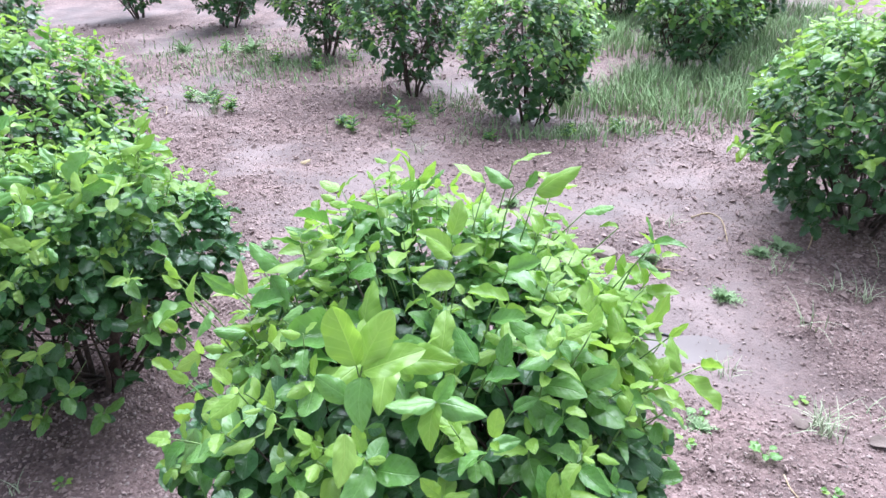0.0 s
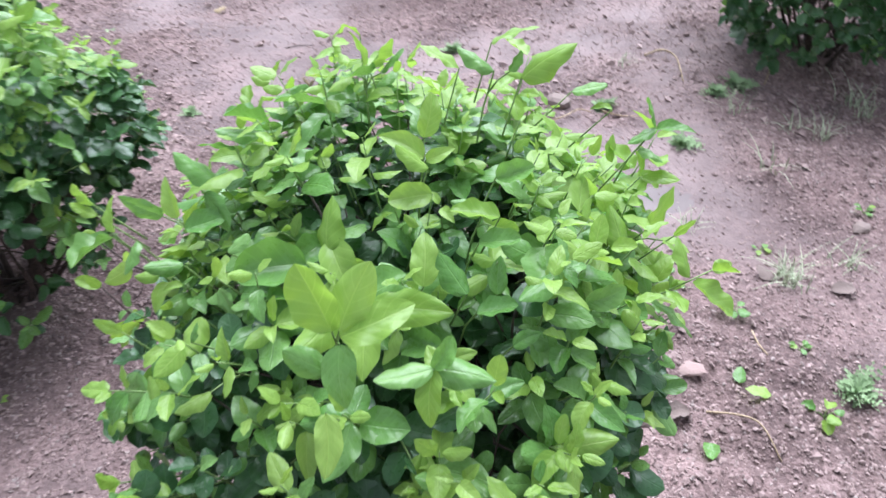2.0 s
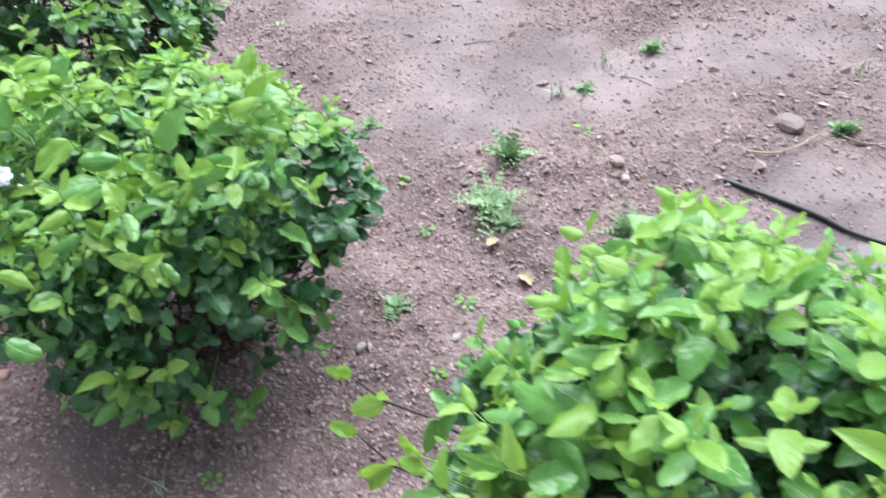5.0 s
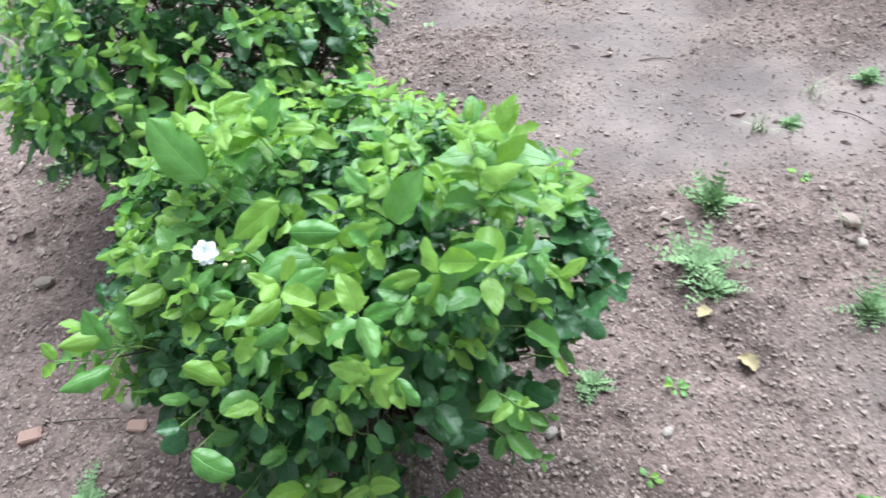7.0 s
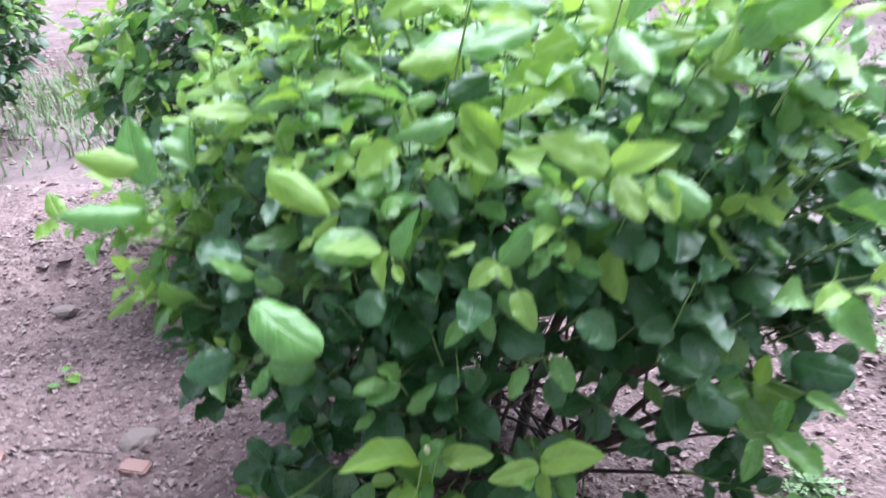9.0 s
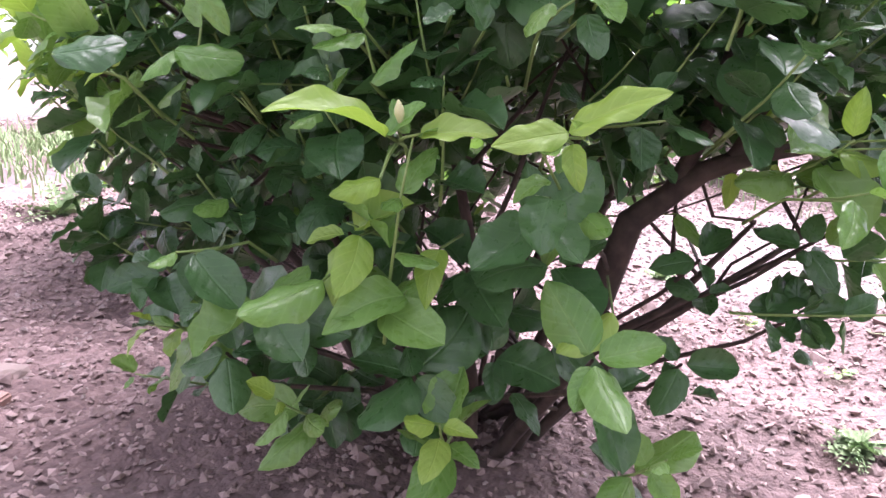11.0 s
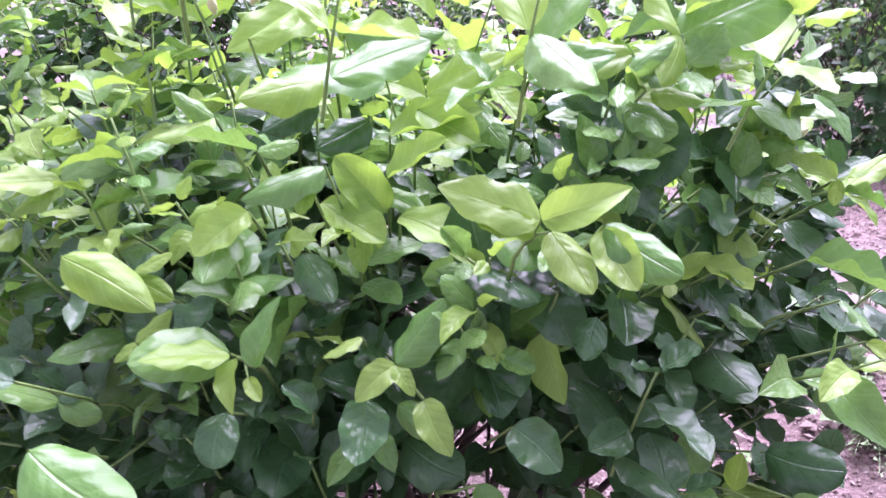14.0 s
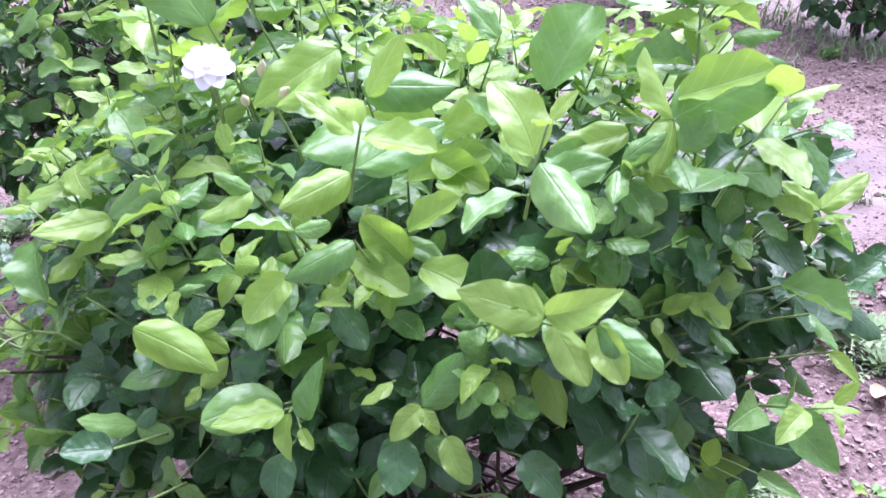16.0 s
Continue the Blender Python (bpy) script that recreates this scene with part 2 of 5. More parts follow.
def leaf_frame(p, d, up, size, wide):
    """The pose of a leaf at p that points along d with its upper face towards up."""
    d = d.normalized()
    n = up - up.dot(d) * d
    n = n.normalized() if n.length > 1e-4 else d.orthogonal().normalized()
    x = d.cross(n)
    return Matrix(((x.x * size * wide, d.x * size, n.x * size, p.x), (x.y * size * wide, d.y * size, n.y * size, p.y),
                   (x.z * size * wide, d.z * size, n.z * size, p.z), (0, 0, 0, 1)))


def joined_leaves(name, items, parent, templates):
    """Many leaves as one mesh."""
    vs, fs, uvs, idx, o = [], [], [], [], 0
    for kind, tone, m in items:
        v, f, uv = templates[kind % len(templates)]
        a = np.array(m)
        vs.append(v @ a[:3, :3].T + a[:3, 3])
        fs.append(f + o)
        uvs.append(uv)
        idx += [tone] * len(f)
        o += len(v)
    ob = mesh_object(name, np.concatenate(vs), np.concatenate(fs).tolist(), leaf_joined, parent, idx, np.concatenate(uvs))
    return tagged(ob, kind="stuff")


# ---- ground ----
MOUNDS = [(-1.05, 3.35, 0.38, 0.05), (0.22, 2.60, 0.36, 0.06), (1.2, 3.9, 0.6, 0.05), (-0.15, 2.48, 0.30, 0.025), (-0.95, 1.9, 0.45, 0.03), (0.1, 1.15, 0.45, 0.03), (1.0, 1.45, 0.4, 0.02)]
# x, y, half lengths, depth: hollows where water stands
HOLLOWS = [(0.81, 2.17, 0.17, 0.11)]
# x, y, radius, how much looser (+) or smoother (-) the soil is
PATCHES = [(-0.75, 1.5, 0.4, 0.7), (-0.5, 3.5, 0.5, -0.9), (-0.15, 3.0, 0.4, -0.6), (0.84, 2.17, 0.34, -1.5), (1.1, 2.6, 0.4, -0.5), (0.6, 2.5, 0.35, -0.6), (-0.6, 2.9, 0.35, -0.4), (1.3, 3.1, 0.4, -0.5), (0.25, 2.55, 0.35, 0.7), (-1.05, 3.3, 0.4, 0.7), (1.0, 1.4, 0.45, 0.7),
           (-0.25, 2.45, 0.35, 0.5), (1.3, 3.8, 0.6, 0.5), (-0.5, 1.9, 0.35, 0.2), (-1.75, 1.7, 0.45, 0.4), (1.45, 2.3, 0.4, 0.5), (-0.35, 4.5, 0.6, 0.5)]


def looseness(x, y):
    """From smooth silt (0) to crumbs and gravel (1)."""
    v = 0.72 + 0.9 * noise.noise((x * 1.3 + 4, y * 1.3, 0.5)) + 0.35 * noise.noise((x * 4.5, y * 4.5, 2.5))
    for px, py, r, a in PATCHES:
        q = ((x - px) ** 2 + (y - py) ** 2) / (r * r)
        if q < 6:
            v += 0.65 * a * math.exp(-q)
    return max(0.0, min(1.0, v))


def ground_z(x, y):
    if abs(x) > 40 or abs(y) > 40:
        return 0.0
    z = 0.045 * noise.noise((x * 0.7, y * 0.7, 3.1)) + 0.028 * noise.noise((x * 2.1, y * 2.1, 8.4)) + 0.014 * noise.noise((x * 6.0, y * 6.0, 1.2))
    for mx, my, r, h in MOUNDS:
        q = ((x - mx) ** 2 + (y - my) ** 2) / (r * r)
        if q < 9:
            z += h * math.exp(-q)
    for hx, hy, rx, ry in HOLLOWS:
        q = ((x - hx) / rx) ** 2 + ((y - hy) / ry) ** 2
        q *= 1 + 0.5 * noise.noise((x * 7, y * 7, 6.0))
        if q < 3:
            k = max(0.0, min(1.0, (q - 1) / 2))
            k = k * k * (3 - 2 * k)
            z = z * k + (1 - k) * (-0.006 + 0.008 * min(1.6, q) + 0.004 * noise.noise((x * 8, y * 12, 3.0)) + 0.003 * noise.noise((x * 24, y * 30, 6.0)))
    return z


def rough_z(x, y):
    """The small clods that stand on the ground."""
    loose = looseness(x, y)
    return ground_z(x, y) + loose * (0.034 * abs(noise.noise((x * 5, y * 6.5, 4.0))) + 0.022 * abs(noise.noise((x * 13, y * 13, 5.0))) + 0.012 * abs(noise.noise((x * 31, y * 31, 9.0)))) + 0.0015 * noise.noise((x * 40, y * 40, 2.0))


def spaced(lo, hi, step, far):
    inner = list(np.arange(lo, hi + step, step))
    left, right, d = [], [], step
    a, b = inner[0], inner[-1]
    while a > -far:
        d *= 1.25
        a -= d
        left.append(a)
    d = step
    while b < far:
        d *= 1.25
        b += d
        right.append(b)
    return left[::-1] + inner + right


def build_ground():
    xs, ys = spaced(-3.6, 2.8, 0.019, 900), spaced(0.2, 5.4, 0.019, 900)
    verts = [(x, y, rough_z(x, y)) for y in ys for x in xs]
    n = len(xs)
    faces = [(j * n + i, j * n + i + 1, (j + 1) * n + i + 1, (j + 1) * n + i) for j in range(len(ys) - 1) for i in range(n - 1)]
    ob = mesh_object("ground", verts, faces, soil)
    mask = ob.data.attributes.new("loose", 'FLOAT', 'POINT')
    mask.data.foreach_set("value", [looseness(v[0], v[1]) for v in verts])
    return tagged(ob, "reddish brown crumbly field soil with smooth damp patches", "soil", kind="structure")


ground = build_ground()


# ---- jasmine bushes ----
def shell(direction, rx, ry, height, seed, taper, lean=0.0):
    """The place on a bush's outside in a direction, and the way outwards there."""
    x, y, z = direction
    s = (abs(x) ** 2.5 + abs(y) ** 2.5 + abs(z) ** 2.5) ** -0.4
    lump = 1 + 0.17 * noise.noise((x * 1.7 + seed, y * 1.7, z * 1.7 - seed)) + 0.09 * noise.noise((x * 4 + seed, y * 4, z * 4))
    x, y, z = x * s, y * s, z * s
    wide = lump * (1 - taper * max(0.0, 0.25 - z) ** 1.4)
    p = Vector((x * rx * wide + lean * max(0.0, z), y * ry * wide, height * (0.52 + 0.47 * z * (lump if z > 0 else 1))))
    return p, Vector((x / rx, y / ry, z / (0.5 * height))).normalized()


def shoot(rng, p, d, length, pairs, size, tones, out, stems, hang=0.36, lift=0.8):
    """A leafy shoot from p along d: pairs of leaves, each pair turned a quarter from the last, smaller at the tip."""
    way = d.normalized()
    pts, q = [p.copy()], p.copy()
    turn = rng.uniform(0, math.pi)
    up = Vector((0, 0, 1))
    for k in range(pairs):
        way = (way + 0.10 * Vector((rng.uniform(-1, 1), rng.uniform(-1, 1), rng.uniform(-0.3, 1)))).normalized()
        q = q + way * (length / pairs)
        pts.append(q.copy())
        share = (k + 1) / pairs
        a = way.orthogonal().normalized()
        b = way.cross(a)
        w = turn + k * math.pi / 2 + rng.uniform(-0.3, 0.3)
        for sign in (1, -1):
            lat = sign * (math.cos(w) * a + math.sin(w) * b)
            s = size * rng.uniform(0.58, 1.28) * (1.0 - 0.40 * max(0.0, share - 0.6) / 0.4)
            spread = rng.uniform(0.9, 1.4) if share < 0.9 else rng.uniform(0.5, 1.0)
            ld = (way * math.cos(spread) + lat * math.sin(spread))
            ld = (ld + Vector((0, 0, -hang * rng.uniform(0.2, 1.3)))).normalized()
            face = (up * lift + way * 0.7 + Vector((rng.uniform(-0.75, 0.75), rng.uniform(-0.75, 0.75), rng.uniform(-0.2, 0.2)))).normalized()
            tone = tones[min(len(tones) - 1, int(share * len(tones) * rng.uniform(0.75, 1.1)))]
            out.append((rng.randrange(4, 12) if tone == 0 else rng.randrange(2, 12) if tone == 1 else rng.randrange(5), tone, leaf_frame(q + lat * 0.003, ld, face, s, rng.uniform(0.72, 0.95) if tone == 0 else rng.uniform(0.80, 1.06) if tone == 1 else rng.uniform(0.92, 1.2))))
    stems.append(tube(pts, [0.0016 - 0.0008 * i / pairs for i in range(pairs + 1)], 4))


def jasmine_bush(label, x, y, rx, ry, height, seed, shoots=300, size=0.052, singles=300, low=False, bare=0.5, taper=0.35, light=0.5, open_side=False, lean=0.0, fill=0, group="jasmine bushes in rows", extra=None):
    """A jasmine bush: main stems from one foot, twigs, and leafy shoots all over its outside."""
    rng = random.Random(seed)
    base = new("jasmine_bush")
    base.location = (x, y, ground_z(x, y) - 0.005)
    tagged(base, label, "bush", group)
    leaves, stems, twigs, mains = [], [], [], []

    def wild():
        while True:
            d = Vector((rng.uniform(-1, 1), rng.uniform(-1, 1), rng.uniform(-1, 1)))
            if 0.01 < d.length < 1:
                return d.normalized()

    for _ in range(14 if not low else 8):
        d = wild()
        d.z = abs(d.z) * 0.8
        e = shell(d.normalized(), rx, ry, height, seed, taper, lean)[0]
        a = Vector((0.06 * d.x, 0.06 * d.y, -0.02))
        e = a.lerp(e, rng.uniform(0.55, 0.85))
        mid = a.lerp(e, 0.45) + Vector((rng.uniform(-0.04, 0.04), rng.uniform(-0.04, 0.04), 0.04))
        path = [a, a.lerp(mid, 0.5) + Vector((rng.uniform(-0.012, 0.012), rng.uniform(-0.012, 0.012), 0)), mid, mid.lerp(e, 0.5), e]
        r0 = rng.uniform(0.006, 0.011)
        mains.append((path, r0))
        v, f = tube(path, [r0, r0 * 0.85, r0 * 0.7, r0 * 0.55, r0 * 0.35], 7)
        mesh_object("branch", v, f, bark, base)
    for k in range(shoots):
        # even steps round and down the outside, a third of them further in
        z = 1 - 1.80 * (k + 0.5) / shoots
        w, r = k * 2.39996323, math.sqrt(max(0.0, 1 - z * z))
        d = (Vector((r * math.cos(w), r * math.sin(w), z)) + 0.07 * wild()).normalized()
        closed = open_side and d.x < 0.12
        gap = bare * (0.6 if closed else 1.0)
        if d.z < -0.25 and rng.random() < gap:
            continue
        inner = rng.random() < (0.33 if not open_side or d.z > 0.15 else 0.20)
        if inner and d.z < 0.1 and rng.random() < gap:
            continue
        tip, out = shell(d, rx, ry, height, seed, taper * (0.45 if closed else 1.0), lean)
        if open_side and tip.z < (0.54 if 0.08 < tip.x < 0.22 and tip.y < 0.1 else 0.40 if tip.x > 0.0 else 0.41 - 0.04 * abs(tip.x) / rx) and tip.y < (0.30 if tip.x > 0.1 else 0.15):
            # the canopy ends above a hollow with bare stems, only a few clusters hang below it
            if noise.noise((tip.x * 6 + 3, tip.y * 6, tip.z * 6)) < (0.42 if tip.x > 0.22 else 0.9 if tip.x > 0.0 else 0.12 if tip.x < -0.2 else -0.04):
                continue
        if inner:
            tip = Vector((0, 0, height * 0.5)).lerp(tip, rng.uniform(0.62, 0.92))
        else:
            tip += out * rng.uniform(-0.03, 0.035)
        way = (out * 0.9 + Vector((0, 0, 0.65)) + Vector((rng.uniform(-0.4, 0.4), rng.uniform(-0.4, 0.4), rng.uniform(-0.3, 0.3)))).normalized()
        length = rng.uniform(0.06, 0.115)
        start = tip - way * length
        start.z = max(start.z, 0.02)
        # darkest tone on near side, inside and underside puts shade into the colour
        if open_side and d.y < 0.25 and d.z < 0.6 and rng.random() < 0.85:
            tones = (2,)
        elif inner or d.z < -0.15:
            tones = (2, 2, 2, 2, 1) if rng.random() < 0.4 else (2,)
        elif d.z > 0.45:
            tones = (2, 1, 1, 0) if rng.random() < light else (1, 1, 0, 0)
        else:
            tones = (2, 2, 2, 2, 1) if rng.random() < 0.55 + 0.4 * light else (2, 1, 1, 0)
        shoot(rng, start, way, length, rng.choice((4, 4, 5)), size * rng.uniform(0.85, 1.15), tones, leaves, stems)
        if rng.random() < (0.11 if open_side else 0.42):
            path, r0 = rng.choice(mains)
            near = max(1, min(range(5), key=lambda i: (Vector(path[i]) - start).length) - rng.randrange(2))
            bend = [Vector(path[near]).lerp(start, q) + Vector((rng.uniform(-0.022, 0.022), rng.uniform(-0.022, 0.022), rng.uniform(-0.025, 0.008))) for q in (0.3, 0.65)]
            twigs.append(tube([path[near], *bend, start], [r0 * 0.35, r0 * 0.28, r0 * 0.2, 0.0015], 4))
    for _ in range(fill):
        # older leaves further in, in the dark tone that shades the interior
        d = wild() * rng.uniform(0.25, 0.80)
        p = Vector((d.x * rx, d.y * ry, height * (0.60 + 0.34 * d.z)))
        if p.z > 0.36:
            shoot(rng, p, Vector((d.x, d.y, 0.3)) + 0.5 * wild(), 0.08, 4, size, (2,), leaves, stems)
    first = len(leaves)
    if extra:
        count = len(leaves)
        extra(rng, leaves, stems, twigs, base)
        # the chosen leaves keep a little room round them
        own = np.array([it[2] @ Vector((0, 0.5, 0)) for it in leaves[count:]])
        kept = [it for it in leaves[:count] if np.min(np.sum((own - np.array(it[2] @ Vector((0, 0.5, 0)))) ** 2, axis=1)) > 0.022 ** 2]
        leaves, first = kept + leaves[count:], len(kept)
    v, f = merged(stems)
    tagged(mesh_object("shoot_growth", v, f, green_stem, base), kind="stuff")
    v, f = merged(twigs)
    tagged(mesh_object("twig_tangle", v, f, bark, base), kind="stuff")
    if singles:
        # Leaves on the side and top that the path passes.
        order = sorted(range(len(leaves)), key=lambda i: (not first <= i < first + 190, leaves[i][2].translation.y / ry - 0.8 * leaves[i][2].translation.z / height))
        chosen = set(order[:singles])
        for i in order[:singles]:
            kind, tone, m = leaves[i]
            ob = new("leaf", leaf_mesh(kind, tone))
            ob.parent = base
            ob.matrix_basis = m
        leaves = [it for i, it in enumerate(leaves) if i not in chosen]
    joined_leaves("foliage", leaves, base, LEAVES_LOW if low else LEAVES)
    return base


def spray(rng, leaves, stems, drop, bright, at, rows):
    """Leaves of one shoot, each by its foot from the shoot, its direction, length and tone, on a stem that runs inwards."""
    at = Vector(at) + Vector((0, 0, drop))
    inward = (Vector((0, 0, 0.3)) - at).normalized()
    out = Vector((0.5 * at.x, at.y, 0)).normalized()
    for bx, by, bz, dx, dy, dz, length, tone in rows:
        foot, d = at + Vector((bx, by, bz)), Vector((dx, dy, dz))
        up = out * rng.uniform(0.2, 0.85) + Vector((rng.uniform(-0.45, 0.45), rng.uniform(-0.2, 0.2), 0.75))
        tone = 0 if tone == 1 and rng.random() < (bright if at.z > 0.62 else 0.3 * bright) else tone
        leaves.append((rng.randrange(4, 12) if tone == 0 else rng.randrange(1, 11) if tone == 1 else rng.randrange(6), tone, leaf_frame(foot, d, up, 1.05 * length, rng.uniform(0.72, 0.92) if tone < 2 else rng.uniform(0.90, 1.1))))
        joint = at if (foot - at).length < 0.03 else foot + inward * 0.05
        stems.append(tube([foot, foot.lerp(joint, 0.6) + inward * 0.012, joint + inward * 0.03], [0.0009, 0.0011, 0.0014], 4))
    stems.append(tube([at + inward * 0.02, at + inward * 0.05, at + inward * 0.08 - Vector((0, 0, 0.02))], [0.0011, 0.0013, 0.0015], 5))


def whorl(rng, at, facing, count, size, tone, leaves):
    """Uneven leaves that spread from the end of a shoot, a large pair and smaller ones."""
    facing = facing.normalized()
    a = facing.orthogonal().normalized()
    b = facing.cross(a)
    first = rng.uniform(0, 6.3)
    for k in range(count):
        w = first + 2 * math.pi * k / count + rng.uniform(-0.5, 0.5)
        d = (math.cos(w) * a + math.sin(w) * b + facing * rng.uniform(-0.1, 0.6) + Vector((0, 0, -0.2))).normalized()
        up = (facing + Vector((rng.uniform(-0.5, 0.5), rng.uniform(-0.5, 0.5), rng.uniform(0, 0.6)))).normalized()
        s = size * (rng.uniform(0.9, 1.15) if k % 2 == 0 else rng.uniform(0.55, 0.85))
        leaves.append((rng.randrange(8), tone if rng.random() < 0.8 else min(2, tone + 1), leaf_frame(at + d * 0.004, d, up, s, rng.uniform(0.72, 0.88) if tone == 0 else rng.uniform(0.85, 1.1))))


def bud(base, at, way, length):
    """A closed pale bud."""
    way = way.normalized()
    pts = [at + way * length * k / 5 for k in range(6)]
    v, f = tube(pts, [length * r for r in (0.10, 0.16, 0.22, 0.21, 0.13, 0.03)], 7)
    mesh_object("bud", v, f, bud_mat, base, label="pale unopened bud")


def jasmine_flower(base, at, way, size, rng):
    """A double white flower of two rings of rounded petals."""
    head = new("flower")
    head.parent = base
    head["label"] = "open white jasmine flower"
    turn = way.to_track_quat('Z', 'Y').to_matrix().to_4x4()
    head.matrix_basis = Matrix.Translation(at) @ turn
    for ring, (n, s, lift) in enumerate(((7, size, 0.20), (6, size * 0.70, 0.9), (4, size * 0.42, 1.6))):
        for k in range(n):
            verts, faces = [], []
            for i in range(6):
                v = i / 5
                w = 0.40 * math.sin(math.pi * (0.10 + 0.85 * v)) ** 0.7 + 0.03
                for j in range(4):
                    u = j / 3 * 2 - 1
                    verts.append((u * w * s * 0.5, v * s * 0.5, s * 0.5 * (lift * v - 0.25 * v * v + 0.12 * u * u) + 0.001 * ring))
            for i in range(5):
                for j in range(3):
                    a = i * 4 + j
                    faces.append((a, a + 1, a + 5, a + 4))
            p = mesh_object("petal", verts, faces, petal_mat, head)
            p.matrix_basis = Matrix.Rotation(2 * math.pi * (k + 0.5 * ring) / n + rng.uniform(-0.15, 0.15), 4, 'Z')
    pts = [Vector(at) - way * 0.004, Vector(at) - way * 0.02, Vector(at) - way * 0.035 + Vector((0, 0, -0.02))]
    v, f = tube(pts, [0.0025, 0.0018, 0.0015], 5)
    mesh_object("flower_stalk", v, f, green_stem, base)


def first_bush_extras(rng, leaves, stems, twigs, base):
    o = Vector((-0.075, -1.17, -ground_z(0.075, 1.17)))
    shoot_of = functools.partial(spray, rng, leaves, stems, o.z, 0.4)
    # leaves of the top and of the flanks
    shoot_of((-0.044, -0.157, 0.81), [(0.001, 0.004, 0.004, 0.08, 0.6, 0.8, 0.065, 1), (-0.023, -0.004, -0.002, -0.95, -0.27, 0.13, 0.078, 1), (0.017, -0.002, -0.003, 0.93, -0.34, -0.11, 0.035, 1), (0.03, -0.021, -0.019, 0.98, -0.1, 0.14, 0.059, 1), (0.004, 0.017, 0.015, 0.41, -0.77, -0.49, 0.083, 1)])
    shoot_of((0.012, -0.313, 0.873), [(0, 0, 0, 0.97, -0.21, 0.14, 0.079, 1), (0, 0, 0, -0.1, -0.91, -0.4, 0.062, 1), (-0.023, 0.004, 0.002, -0.68, -0.69, -0.24, 0.063, 1), (0.006, 0.006, 0.005, 0.97, -0.03, 0.25, 0.044, 1)])
    shoot_of((0.074, -0.105, 0.908), [(0, 0, 0, -0.83, 0.28, 0.48, 0.054, 0), (0.007, -0.028, -0.03, -0.99, -0.14, -0.05, 0.048, 0), (0.001, 0.014, 0.018, 0.25, 0.42, 0.87, 0.048, 0), (0.002, -0.002, -0.002, 0.89, 0.03, 0.45, 0.033, 1)])
    shoot_of((0.128, -0.2, 0.858), [(0, 0, 0, 0.93, -0.24, 0.27, 0.045, 1), (-0.062, -0.027, -0.035, 0.05, 0.65, 0.76, 0.057, 1), (-0.016, -0.04, -0.037, -0.53, 0.61, 0.59, 0.051, 1), (0.024, 0.016, 0.021, -0.98, 0.16, 0.11, 0.052, 1)])
    shoot_of((0.122, -0.246, 0.799), [(0, 0, 0, 0.94, -0.15, 0.31, 0.044, 1), (0.023, 0.012, 0.014, 0.16, 0.64, 0.76, 0.04, 1), (-0.044, -0.043, -0.037, 0.7, -0.7, -0.13, 0.05, 1), (-0.038, -0.04, -0.034, 0.93, 0.06, 0.37, 0.036, 1), (0.035, -0.036, -0.017, 0.87, 0.07, 0.48, 0.032, 1)])
    shoot_of((0.339, -0.094, 0.588), [(0, 0, -0, -0.82, 0.51, 0.25, 0.067, 1), (-0.025, 0.046, 0.025, 0.85, -0.09, 0.52, 0.061, 1), (-0.02, -0.018, -0.021, 0.82, -0.54, 0.17, 0.045, 1), (0.02, -0.058, -0.03, 0.37, -0.91, -0.18, 0.08, 1), (-0.048, -0.059, -0.058, 0.11, -0.94, -0.32, 0.054, 1)])
    shoot_of((-0.127, 0.053, 0.873), [(-0, 0, -0, -0.91, -0.08, 0.41, 0.054, 1), (-0.012, -0.009, -0.009, -0.94, -0.23, 0.24, 0.054, 1), (0.074, 0.018, 0.014, -0.96, -0.11, 0.25, 0.062, 1), (-0.043, -0.025, -0.022, -0.92, -0.16, 0.36, 0.045, 1), (-0.062, -0.054, -0.052, -0.78, 0.07, 0.63, 0.066, 1)])
    shoot_of((0.004, 0.075, 0.936), [(0, 0, -0, -0.15, 0.35, 0.92, 0.044, 1), (-0.003, 0.019, 0.033, -0.74, 0.17, 0.65, 0.026, 0), (0.009, -0.001, -0.001, 0.57, 0.25, 0.78, 0.043, 0), (0.021, -0.005, -0.008, 0.72, 0.18, 0.67, 0.041, 1)])
    shoot_of((0.16, -0.028, 0.972), [(-0.04, 0.009, 0.001, -0.81, 0.26, 0.52, 0.051, 1), (0.03, -0.011, -0.005, 0.78, -0.06, 0.63, 0.069, 0), (-0.002, 0.017, 0.027, 0.88, -0.18, 0.44, 0.055, 0), (0, 0, -0, -0.77, 0.33, 0.54, 0.048, 1), (0.017, -0.004, -0, 0.5, 0.2, 0.84, 0.026, 1)])
    shoot_of((0.365, -0.019, 0.88), [(0, 0, 0, -0.14, 0.5, 0.85, 0.038, 1), (0, 0, 0, 0.83, -0.48, 0.29, 0.045, 1), (0, 0, 0, -0.88, -0.1, -0.46, 0.038, 1), (-0.02, -0.007, -0.022, 0.7, -0.71, -0.12, 0.035, 1)])
    shoot_of((0.355, -0.082, 0.771), [(0, 0, 0, 0.53, 0.24, 0.81, 0.059, 1), (0.028, -0.017, 0, 0.73, -0.02, 0.69, 0.032, 0), (0.015, -0.017, -0.007, 0.63, -0.77, -0.09, 0.031, 1), (-0.034, 0.112, 0.11, -0.95, 0.3, 0.11, 0.027, 0), (-0.082, 0.142, 0.123, 0.89, -0.33, 0.32, 0.045, 1)])
